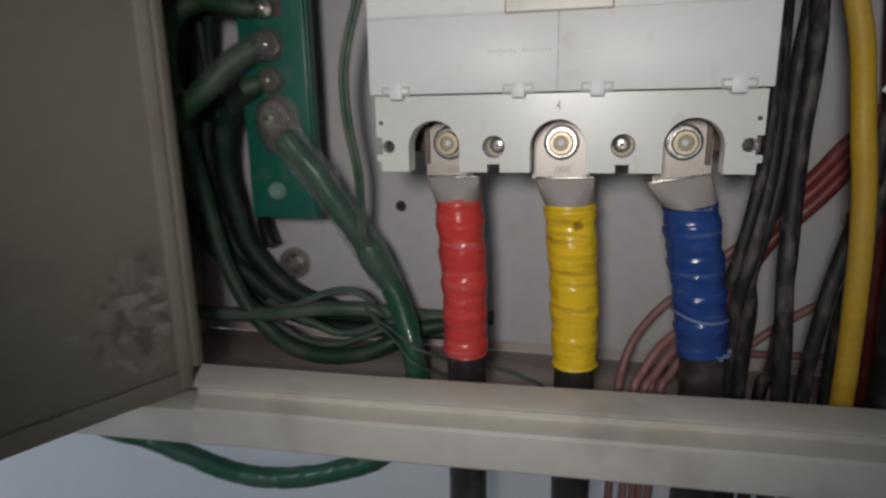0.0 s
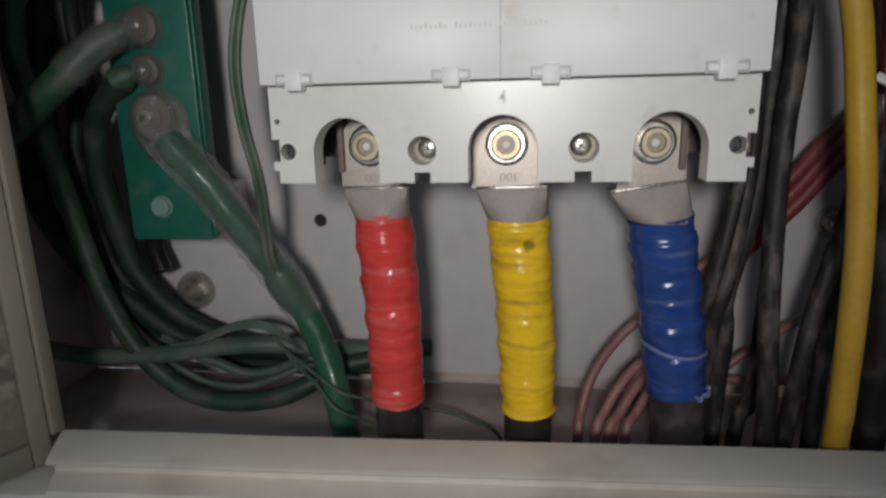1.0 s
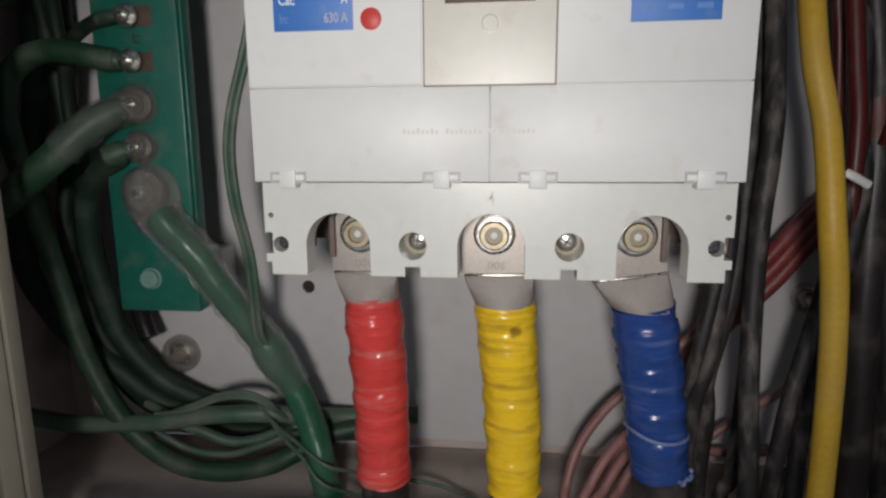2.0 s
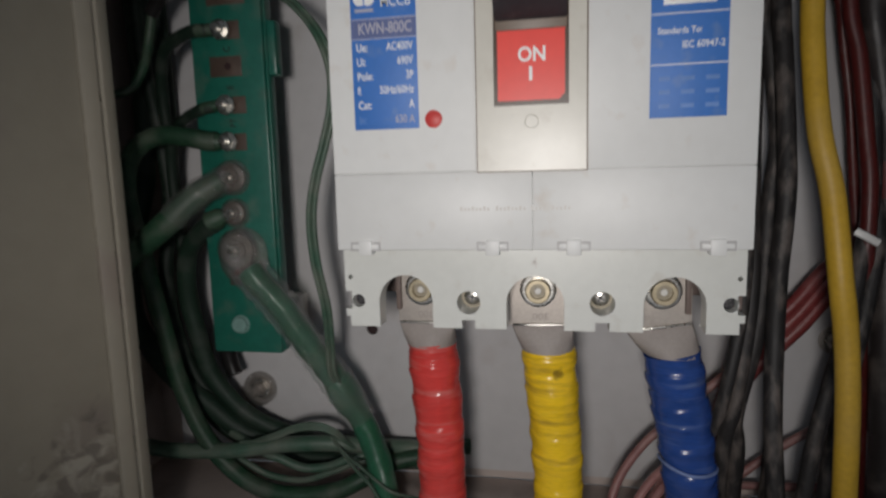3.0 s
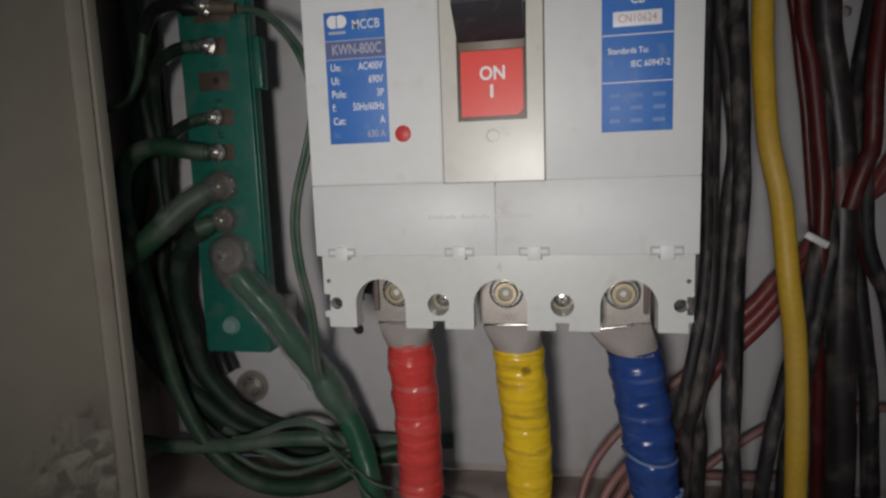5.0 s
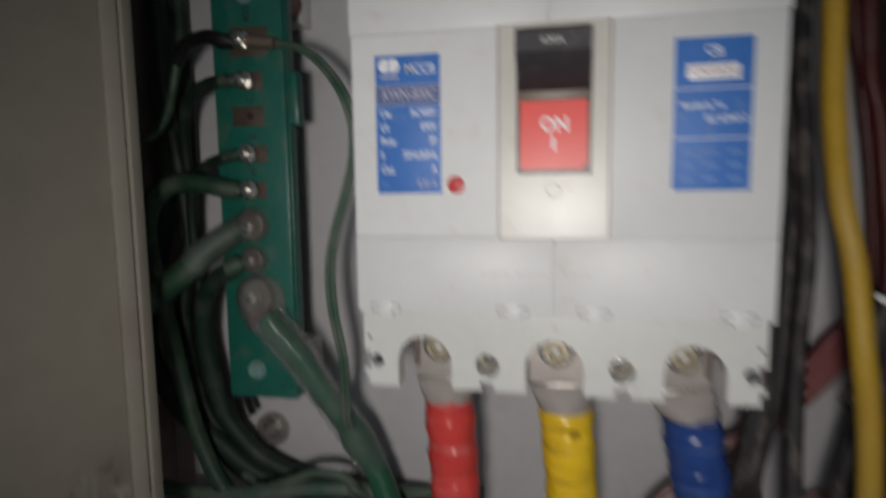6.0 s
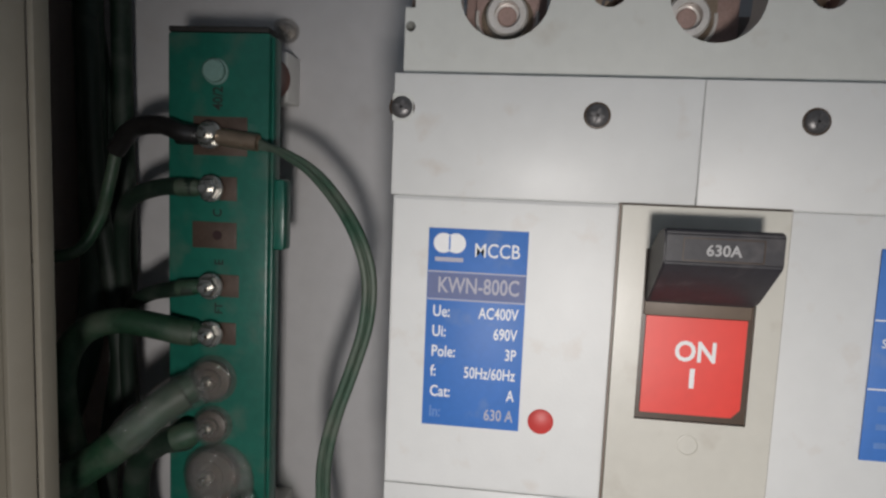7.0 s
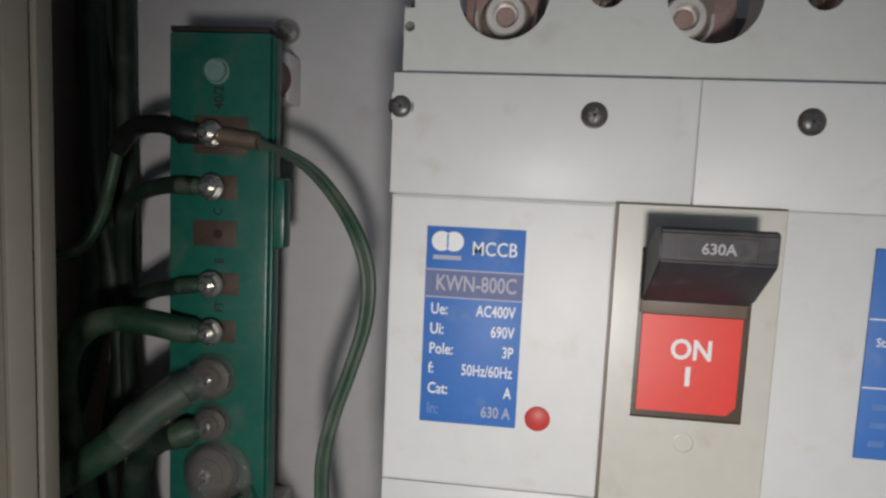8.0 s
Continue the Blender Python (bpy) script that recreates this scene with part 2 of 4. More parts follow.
def cap_profile(r, h):
    """A thin-walled clear cap: outer skin, then the inner one back."""
    outer = [(r + 1.5, 0), (r + 1.2, h * 0.25), (r * 0.9, h * 0.55), (r * 0.62, h * 0.8), (r * 0.34, h * 0.95), (0.3, h)]
    return outer + [(max(0.2, a - 0.7), b - (0.7 if b > 0 else 0)) for a, b in reversed(outer)]


def thing(name, base, label, category, group="", kind=""):
    ob = new(name)
    ob.empty_display_size = 0.02
    ob.location = mm(*base)
    BASE[ob] = Vector(base)
    return tagged(ob, label, category, group, kind)


def finish(bm, base, name, material, angle):
    bmesh.ops.recalc_face_normals(bm, faces=bm.faces[:])
    for v in bm.verts:
        v.co = (v.co - base) * 0.001
    me = bpy.data.meshes.new(name)
    bm.to_mesh(me)
    bm.free()
    me.materials.append(material)
    me.shade_smooth()
    me.set_sharp_from_angle(angle=radians(angle))
    return me


def part(name, bm, material, parent, label="", angle=38):
    base = BASE[parent]
    ob = new(name, finish(bm, base, name, material, angle))
    ob.parent = parent
    BASE[ob] = base
    return tagged(ob, label)


def single(name, bm, material, base, label, category, group="", kind="", angle=38):
    base = Vector(base)
    ob = new(name, finish(bm, base, name, material, angle))
    ob.location = base * 0.001 + UP
    BASE[ob] = base
    return tagged(ob, label, category, group, kind)


def merge(bm, other):
    me = bpy.data.meshes.new("tmp")
    other.to_mesh(me)
    other.free()
    bm.from_mesh(me)
    bpy.data.meshes.remove(me)
    return bm


def box(x0, x1, y0, y1, z0, z1, bevel=0.0, seg=2):
    bm = bmesh.new()
    bmesh.ops.create_cube(bm, size=1.0)
    for v in bm.verts:
        v.co = Vector(((x0 + x1) / 2 + v.co.x * (x1 - x0), (y0 + y1) / 2 + v.co.y * (y1 - y0), (z0 + z1) / 2 + v.co.z * (z1 - z0)))
    if bevel:
        bmesh.ops.bevel(bm, geom=bm.edges[:], offset=bevel, segments=seg, affect='EDGES', profile=0.5)
    return bm


def lathe(profile, centre, axis=(0, -1, 0), seg=24, squash=(1, 1)):
    """profile: (radius, along) pairs, from one end to the other, along the axis."""
    bm = bmesh.new()
    ax = Vector(axis).normalized()
    side = ax.cross(Vector((0, 0, 1)))
    side = side.normalized() if side.length > 0.01 else Vector((1, 0, 0))
    up = side.cross(ax).normalized()
    rings = []
    for r, h in profile:
        if r < 1e-4:
            rings.append([bm.verts.new(Vector(centre) + ax * h)])
        else:
            rings.append([bm.verts.new(Vector(centre) + ax * h + side * (r * squash[0] * math.cos(a)) + up * (r * squash[1] * math.sin(a)))
                          for a in [2 * math.pi * k / seg for k in range(seg)]])
    for a, b in zip(rings[:-1], rings[1:]):
        for k in range(seg):
            k2 = (k + 1) % seg
            quad = [a[k % len(a)], a[k2 % len(a)], b[k2 % len(b)], b[k % len(b)]]
            quad = [v for n, v in enumerate(quad) if v not in quad[:n]]
            if len(quad) > 2:
                bm.faces.new(quad)
    for ring in (rings[0], rings[-1]):
        if len(ring) > 2:
            bm.faces.new(ring)
    return bm


def ring_pts(cx, cz, r, seg=24, a0=0.0, a1=360.0, closed=True):
    n = seg if closed else seg + 1
    return [(cx + r * math.cos(radians(a0 + (a1 - a0) * k / seg)), cz + r * math.sin(radians(a0 + (a1 - a0) * k / seg))) for k in range(n)]


def slab(outer, holes, y0, y1):
    """A plate in the x-z plane between y0 (front) and y1, with through holes."""
    bm = bmesh.new()
    edges, loops = [], []
    for pts in [outer] + list(holes):
        front = [bm.verts.new((x, y0, z)) for x, z in pts]
        loops.append(front)
        edges += [bm.edges.new((front[k], front[(k + 1) % len(front)])) for k in range(len(front))]
    bmesh.ops.triangle_fill(bm, use_beauty=True, edges=edges)
    faces = bm.faces[:]
    back = {}
    for front in loops:
        for v in front:
            back[v] = bm.verts.new((v.co.x, y1, v.co.z))
    for fc in faces:
        bm.faces.new([back[v] for v in reversed(fc.verts[:])])
    for front in loops:
        for k in range(len(front)):
            a, b = front[k], front[(k + 1) % len(front)]
            bm.faces.new((a, b, back[b], back[a]))
    return bm


def smooth_path(pts, step=4.0):
    """Catmull-Rom through the points, evenly stepped."""
    p = [Vector(q) for q in pts]
    p = [p[0] * 2 - p[1]] + p + [p[-1] * 2 - p[-2]]
    out = []
    for k in range(1, len(p) - 2):
        a, b, c, d = p[k - 1:k + 3]
        n = max(2, int((c - b).length / step))
        for s in range(n):
            u = s / n
            out.append(0.5 * ((2 * b) + (c - a) * u + (2 * a - 5 * b + 4 * c - d) * u * u + (3 * b - a - 3 * c + d) * u ** 3))
    return out + [p[-2]]


def tube(pts, r, seg=14, step=4.0, radius=None, flat=1.0):
    """A round bar along the points; radius(s, angle) may vary it along its length."""
    path = smooth_path(pts, step)
    bm = bmesh.new()
    rings, s = [], 0.0
    t0 = (path[1] - path[0]).normalized()
    side = t0.cross(Vector((0, 1, 0.01))).normalized()
    for k, q in enumerate(path):
        t = (path[min(k + 1, len(path) - 1)] - path[max(k - 1, 0)]).normalized()
        side = (side - t * side.dot(t)).normalized()
        up = t.cross(side)
        if k:
            s += (q - path[k - 1]).length
        ring = []
        for j in range(seg):
            a = 2 * math.pi * j / seg
            rr = radius(s, a) if radius else r * (1 + 0.035 * noise.noise(q * 0.05 + Vector((a, 0, 0))))
            ring.append(bm.verts.new(q + side * (rr * math.cos(a)) + up * (rr * flat * math.sin(a))))
        rings.append(ring)
    for a, b in zip(rings[:-1], rings[1:]):
        for j in range(seg):
            bm.faces.new((a[j], a[(j + 1) % seg], b[(j + 1) % seg], b[j]))
    bm.faces.new(rings[0])
    bm.faces.new(rings[-1])
    return bm


def cable(name, pts, r, material, label, category="cable", group="", seg=14, radius=None):
    return single(name, tube(pts, r, 28 if radius else seg, 2.0 if radius else 4.0, radius), material, pts[0], label, category, group, angle=60)


def words(name, text, x, z, y, size, material, parent, align='LEFT', squeeze=0.85, turn=0.0, depth=0.06, bold=0.018):
    """Lettering on a face that looks towards -y; z is the letters' middle height."""
    cu = bpy.data.curves.new(name, 'FONT')
    cu.body, cu.size, cu.align_x, cu.align_y, cu.extrude, cu.resolution_u, cu.offset = text, size * 1.38, align, 'CENTER', depth, 3, bold * size
    tmp = new("tmp_text", cu)
    bpy.context.view_layer.update()
    me = bpy.data.meshes.new_from_object(tmp.evaluated_get(bpy.context.evaluated_depsgraph_get()))
    bpy.data.objects.remove(tmp)
    bpy.data.curves.remove(cu)
    base = BASE[parent]
    me.transform(Matrix.Diagonal((squeeze, 1, 1, 1)))
    me.transform(Matrix.Rotation(radians(turn), 4, 'Z'))
    me.transform(Matrix.Rotation(radians(90), 4, 'X'))
    me.transform(Matrix.Translation(Vector((x, y, z)) - base))
    me.transform(Matrix.Scale(0.001, 4))
    me.materials.clear()
    me.materials.append(material)
    ob = new(name, me)
    ob.parent = parent
    BASE[ob] = base
    return ob


def hex_head(cx, cy, cz, r, h, material, name, parent, socket=False, stud=0.0, washer=0.0, lock=False, wmat=None):
    """A bolt seen from the front: hexagon or socket head on a washer, facing -y; cy is the seat."""
    if socket:
        bm = lathe([(r, 0), (r, h * 0.85), (r * 0.9, h), (r * 0.62, h), (r * 0.60, h * 0.45), (0, h * 0.40)], (cx, cy, cz), seg=28)
    else:
        bm = lathe([(r, 0), (r, h * 0.8), (r * 0.86, h), (0, h)], (cx, cy, cz), seg=6)
    if stud:
        merge(bm, lathe([(stud, h), (stud, h + 3.5), (stud * 0.7, h + 4.5), (0, h + 4.5)], (cx, cy, cz), seg=16))
    head = part(name, bm, material, parent, angle=30)
    if washer:
        part("washer", lathe([(washer, -1.6), (washer, -0.3), (washer * 0.95, 0), (r * 0.7, 0)], (cx, cy, cz), seg=32), wmat or material, head)
    if lock:
        part("spring_washer", lathe([(washer * 0.84, 0), (washer * 0.84, 1.6), (washer * 0.6, 1.6), (washer * 0.6, 0)], (cx, cy, cz), seg=32), wmat or material, head)
    return head


def cross_screw(cx, cy, cz, r, material, name, parent, turn=20):
    """A cross-head screw facing -y with its slots cut in as raised-edge grooves."""
    bm = lathe([(r, 0), (r, 0.8), (r * 0.8, 1.6), (r * 0.3, 1.9), (0, 1.9)], (cx, cy, cz), seg=24)
    head = part(name, bm, material, parent)
    cross = bmesh.new()
    for a in (turn, turn + 90):
        b = box(-r * 0.62, r * 0.62, -2.1, -1.2, -r * 0.11, r * 0.11)
        bmesh.ops.rotate(b, verts=b.verts[:], cent=(0, 0, 0), matrix=Matrix.Rotation(radians(a), 3, 'Y'))
        bmesh.ops.translate(b, verts=b.verts[:], vec=(cx, cy, cz))
        merge(cross, b)
    part("cross_slot", cross, M_SCREW, head)
    return head


# ---- room ----
def room_wall(name, x0, x1, y0, y1, z0, z1, material, label, category="wall"):
    bm = bmesh.new()
    merge(bm, box(x0 * 1000, x1 * 1000, y0 * 1000, y1 * 1000, (z0 - 1.2) * 1000, (z1 - 1.2) * 1000))
    single(name, bm, material, (x0 * 1000, y0 * 1000, (z0 - 1.2) * 1000), label, category, kind="structure")


room_wall("floor", -1.9, 1.9, -2.4, 0.4, -0.12, 0.0, M_FLOOR, "bare grey concrete floor", "floor")
room_wall("ceiling", -1.9, 1.9, -2.4, 0.4, 2.7, 2.8, M_WALL, "plain white ceiling", "ceiling")
room_wall("wall_north", -1.9, 1.9, 0.215, 0.4, 0.0, 2.7, M_WALL, "white painted wall behind the cabinet")
room_wall("wall_south", -1.9, 1.9, -2.4, -2.25, 0.0, 2.7, M_WALL, "plain white wall")
room_wall("wall_east", 1.75, 1.9, -2.25, 0.215, 0.0, 2.7, M_WALL, "plain white wall")
west = bmesh.new()
for y0, y1, z0, z1 in ((-2250, 215, -1200, -450), (-2250, 215, 750, 1500), (-2250, -1450, -450, 750), (-350, 215, -450, 750)):
    merge(west, box(-1900, -1800, y0, y1, z0, z1))
single("wall_west", west, M_WALL, (-1850, -1000, -1200), "plain white wall with a window opening", "wall", kind="structure")

# ---- cabinet ----
cab = thing("electrical_cabinet", (0, 200, -232), "beige painted steel distribution cabinet with open door", "cabinet")
part("back_panel", box(-372, 342, 196, 212, -232, 560), M_INNER, cab)
part("side_panel", box(-375, -372, 20, 210, -238, 560), M_INNER, cab)
part("side_panel", box(342, 345, 20, 210, -238, 560), M_INNER, cab)
part("top_panel", box(-375, 345, 20, 210, 560, 563), M_INNER, cab)
part("gland_plate", box(-372, 342, 76, 195.5, -236, -232.5, 0.6), M_INNER, cab)
part("gland_plate", box(-372, -165, 40, 76, -236, -232.5, 0.6), M_INNER, cab)
# hinge-side flange and strip take the darkened copy of the cabinet beige
part("front_flange", box(-373, -271.5, 17, 19.5, -183, 560, 0.6), M_RIM_SHADED, cab)
part("hinge_strip", box(-252.9, -250.0, 11, 19.5, -185, 560, 0.5), M_RIM_SHADED, cab)
part("front_flange", box(282, 343, 17, 19.5, -228, 560, 0.6), M_PAINT, cab)
part("front_flange", box(-249.8, 282, 17, 19.5, 500, 560, 0.6), M_PAINT, cab)


def rail():
    """The folded bottom rail: a flat top, a step, a groove and a front face."""
    prof = [(33, -186.5), (31, -185), (3, -185), (0.5, -186.5), (1.5, -188), (10, -189.5), (11, -197.5), (-2.5, -200.5), (-4.0, -202.5),
            (-4.0, -226), (-2.0, -228), (30, -228), (31, -226), (28, -226), (27, -225), (1, -225), (1, -206), (13.5, -199.5), (13.5, -188.8), (33, -188.5)]
    bm = bmesh.new()
    rows = []
    for x in (-251.0, -180, -120, 0, 120, 240, 344):
        row = []
        for y, z in prof:
            # the hinge end is cut askew, so that the top runs back to the door's edge
            cut = x if x > -251 else (-234.6 if z < -200 else -251 + 0.5 * (33 - y))
            row.append(bm.verts.new((cut, y + 0.055 * x, z + 0.002 * x + 0.5 * math.sin(x * 0.02))))
        rows.append(row)
    for a, b in zip(rows[:-1], rows[1:]):
        for k in range(len(prof)):
            k2 = (k + 1) % len(prof)
            bm.faces.new((a[k], a[k2], b[k2], b[k]))
    bm.faces.new(rows[0])
    bm.faces.new(rows[-1])
    return bm


low_face = box(-374, -235.0, -4, 24, -228, -202.5, 0.8)
for v in low_face.verts:
    v.co.y += 0.055 * v.co.x
    v.co.z += 0.002 * v.co.x + 0.5 * math.sin(v.co.x * 0.02)
part("rail_end", low_face, M_PAINT, cab)
part("bottom_rail", rail(), M_PAINT, cab, "beige folded steel bottom rail with a groove", angle=32)
# the component plate with its two drilled holes
holes = [ring_pts(-145, -92.3, 5.0, 20), ring_pts(236, 150, 4.0, 20)]
mount = part("mounting_plate", slab([(-336, -213), (300, -213), (300, 520), (-336, 520)], holes, 173, 176), M_MOUNT, cab, "grey-white painted steel mounting plate")
part("hole_back", box(-152, -140, 178, 180, -99, -87), M_HOLE, mount)
for x0, x1 in ((-336, -330), (294, 300)):
    part("plate_edge", box(x0, x1, 176.5, 195, -213, 520), M_MOUNT, mount)


def on_door(u0, u1, n0, n1, z0, z1, bevel=0.8):
    """A box on the door: u from the hinge along the door, n out of its inner face."""
    bm = box(u0, u1, n0, n1, z0, z1, bevel)
    ux, uy = -0.423, -0.906
    for v in bm.verts:
        u, n = v.co.x, v.co.y
        v.co = Vector((-256 + ux * u + 0.906 * n, 13 + uy * u - 0.423 * n, v.co.z))
    return bm


door = part("door", on_door(10, 592, -14, 0, -187, 552), M_DOOR_SHADED, cab, "open beige steel door with scuffed paint")
part("hinge_rim", on_door(0, 10, -16, 3, -201, 566, 1.2), M_RIM_SHADED, door)
part("lower_rim", on_door(10.3, 592, -16, 2.5, -201, -187.3, 1.2), M_RIM_SHADED, door)
part("upper_rim", on_door(10.3, 592, -16, 2.5, 552.3, 566, 1.2), M_RIM_SHADED, door)
part("outer_rim", on_door(592.3, 606, -16, 2.5, -201, 566, 1.2), M_RIM_SHADED, door)

# ---- circuit breaker ----
cb = thing("circuit_breaker", (0, 172, -40), "off-white moulded case circuit breaker, switched on", "circuit breaker")
body = box(-104, 104, 24.5, 172.5, -12, 196, 2)
merge(body, box(-104, 104, 64, 172.5, 196.5, 226, 2))
merge(body, box(-104, 104, 64, 172.5, -36, -12.5, 1))
part("body", body, M_BODY, cb, "dark moulded body behind the covers")
for x in (-104, -37.5, 32.5, 99):
    part("phase_barrier", box(x, x + 5, 30, 63.5, -40, -12.5, 0.5), M_BODY, cb)
for cx in (-69.4, 0.9, 70.8):
    part("terminal_block", box(cx - 15.5, cx + 15.5, 49.2, 63.5, -46, -12.8, 0.8), M_ROSE, cb)
for x0, x1 in ((-84.6, -81.6), (83.0, 86.0)):
    part("terminal_side", box(x0, x1, 40, 62, -42, -13, 0.6), M_BODY, cb)
lower = part("lower_cover", box(-105, 0.15, 0, 24, 0.3, 40.55, 0.5), M_COVER, cb)
part("lower_cover", box(0.4, 105, 0, 24, 0.3, 40.55, 0.5), M_COVER, cb)
front = part("front_cover", box(-105, 105, 0, 24, 40.8, 145.6, 0.5), M_COVER, cb)
part("upper_cover", box(-106, -3.1, 0, 24, 145.85, 187.5, 0.6), M_COVER, cb)
part("upper_cover", box(-2.85, 106, 0, 24, 145.85, 187.5, 0.6), M_COVER, cb)
part("panel_step", slab([(-104, 42), (-28.6, 42), (-28.6, 144.6), (-104, 144.6)], [], -0.5, 0.5), M_COVER, cb)

for x0, x1, z0, z1 in ((-104, 104, 38, 43), (-104, 104, 143, 149), (-2, 3, 0.6, 40.2), (-5, -1, 146.3, 187.2)):
    part("seam_bed", box(x0, x1, 0.9, 6, z0, z1), M_COVER, cb)

SLOTS = (-69.4, 0.9, 70.8)


def terminal_outline(top, bottom, centre, r):
    """Cover outline with three open slots, small notches between them and stepped corners."""
    d = -1 if bottom < top else 1
    pts = [(-104, top), (-104, top + d * 23), (-100.5, top + d * 23), (-100.5, top + d * 33), (-104, top + d * 33), (-104, top + d * 37), (-101.5, top + d * 37), (-101.5, bottom)]
    for k, cx in enumerate(SLOTS):
        pts += [(cx - r, bottom)]
        arc = ring_pts(cx, centre, r, 20, 180, 0 if d < 0 else 360, closed=False)
        pts += arc + [(cx + r, bottom)]
        if k < 2:
            nx = (-34.7, 35.4)[k]
            pts += [(nx - 3.6, bottom), (nx - 3.6, bottom - d * 4.6), (nx + 3.6, bottom - d * 4.6), (nx + 3.6, bottom)]
    pts += [(101.5, bottom), (101.5, top + d * 37), (104, top + d * 37), (104, top + d * 33), (100.5, top + d * 33), (100.5, top + d * 23), (104, top + d * 23), (104, top)]
    return pts


low_holes = [ring_pts(-34.6, -29.2, 6.4), ring_pts(35.4, -28.8, 6.4), ring_pts(-96.6, -29, 3.7, 18), ring_pts(97.4, -28.4, 3.7, 18), ring_pts(-100.8, -15.5, 1.3, 10), ring_pts(101.2, -15.0, 1.3, 10)]
cover = part("terminal_cover", slab(terminal_outline(-0.5, -43.4, -29.4, 15.1), low_holes, 5.7, 18), M_TERM, cb, "off-white lower terminal cover with three slots")
words("raised_digit", "4", 0.9, -7.4, 5.6, 6.0, M_GREYTXT, cover, 'CENTER', 0.8)
up_holes = [ring_pts(-34.6, 218, 6.4), ring_pts(35.4, 218, 6.4), ring_pts(-97, 218, 3.7, 18), ring_pts(97, 218, 3.7, 18), ring_pts(-102.0, 204.5, 1.8, 12), ring_pts(101, 204.5, 1.3, 10)]
part("terminal_cover", slab(terminal_outline(187.9, 233, 216.0, 15.6), up_holes, 6, 20), M_TERM, cb, "off-white upper terminal cover with three slots")
for x, z, turn in ((-34.6, -29.2, 10), (35.4, -28.8, 35), (-34.6, 218, 15), (35.4, 218, 50)):
    part("screw_well", lathe([(7.0, -17), (7.0, -0.6), (6.45, -0.6), (6.3, -17)], (x, 6.0 if z < 0 else 6.4, z), seg=24), M_TERM if z < 0 else M_ROSE, cb)
    part("well_floor", lathe([(6.4, 0), (6.4, 0.4), (0, 0.4)], (x, 23.0 if z < 0 else 20, z), seg=24), M_OCHRE if z < 0 else M_ROSE, cb)
    cross_screw(x, 22.4 if z < 0 else 19.4, z, 4.8, M_ZINC if z < 0 else M_BROWN, "cover_screw", cb, turn)
for x, z in ((-96.6, -29), (97.4, -28.4), (-97, 218), (97, 218)):
    cross_screw(x, 13 if z < 0 else 20, z, 3.5, M_HANDLE, "corner_screw", cb, 30)
    part("side_clip", box(x - 7 if x < 0 else x + 1, x - 1 if x < 0 else x + 7, 12.5 if z < 0 else 18, 22, z - 4, z + 4, 0.6), M_BODY, cb)
for x, z in ((-103.0, 175.8), (-36.9, 174.8), (32.3, 174.8), (101.0, 175)):
    part("screw_recess", lathe([(4.5, 0.0), (4.5, 0.15), (4.2, 0.2), (0, 0.2)], (x, 0.1, z), seg=28), M_FRAME, cb)
    cross_screw(x, 0.3, z, 3.8, M_SCREW, "panel_screw", cb, 15)
part("corner_notch", slab([(-106.2, 171.2), (-101, 171.2), (-99, 173), (-99, 179), (-101, 180.6), (-106.2, 180.6)], [], -0.35, 0.5), M_TERM, cb)
for x in (-89.2, -20.4, 20.8, 89.0):
    # thin darker plate behind each clip paints its shadow outline
    part("clip_recess", box(x - 8.3, x + 8.3, -0.08, 0.5, -0.2, 4.7), M_GREYLT, cb)
    bm = box(x - 3.6, x + 3.6, -1.5, 6, -2.4, 5.6, 0.35)
    merge(bm, box(x - 7.4, x + 7.4, -0.8, 1, 0.9, 3.5, 0.3))
    part("hinge_clip", bm, M_COVER, cb)
# faint maker's line on the lower cover, as plain bars
word = bmesh.new()
for x0, count in ((-37, 8), (-18.5, 8), (-0.5, 4), (9.8, 5)):
    for k in range(count):
        merge(word, box(x0 + 2.0 * k, x0 + 2.0 * k + 1.25, -0.05, 0.2, 20.8, 22.3 + 0.8 * (k % 3 == 0)))
tagged(part("printed_line", word, M_GREYTXT, lower), "faint printed line", kind="stuff")

# handle plate
part("plate_gap", box(-27.7, 27.5, -0.9, 1, 40.2, 146.2), M_SHUT, cb)
plate = part("handle_plate", slab([(-26.9, 40.8), (26.7, 40.8), (26.7, 145.6), (-26.9, 145.6)], [[(-18.3, 72.8), (18.3, 72.8), (18.3, 131.5), (-18.3, 131.5)]], -2.4, 0.8), M_PLATE, cb, "glossy beige handle surround plate")
part("moulded_ring", lathe([(3.7, 0), (3.7, 0.25), (3.3, 0.3), (3.1, 0.05), (0, 0.05)], (0.2, -2.4, 64.8), seg=32), M_PLATE, plate)
well = part("handle_well", box(-18.6, 18.6, -0.95, 0.5, 72.5, 131.8), M_FRAME, cb)
flag = part("on_indicator", slab([(-16.4, 75.2), (13.6, 75.2), (16.4, 78.2), (16.4, 108.8), (-16.4, 108.8)], [], -1.7, 0.2), M_RED, cb, "red on indicator")
words("on_text", "ON", 0.5, 96.9, -1.75, 7.0, M_WHITE, flag, 'CENTER', 0.9, bold=0.035)
part("on_stroke", box(-0.9, 0.7, -1.82, -1.5, 84.6, 91.4), M_WHITE, flag)
part("shutter", box(-17.3, 17.3, -1.9, 0.4, 109.0, 131.0, 0.3), M_SHUT, cb)
hb = bmesh.new()
prof = [(-1.5, 113.2), (-7, 115.5), (-20.6, 127.6), (-21.6, 129.2), (-21.6, 138.2), (-20.4, 139.6), (-14, 138.4), (-1.5, 131.0)]
ends = [[hb.verts.new((x, y, z)) for y, z in prof] for x in (-17.4, 17.4)]
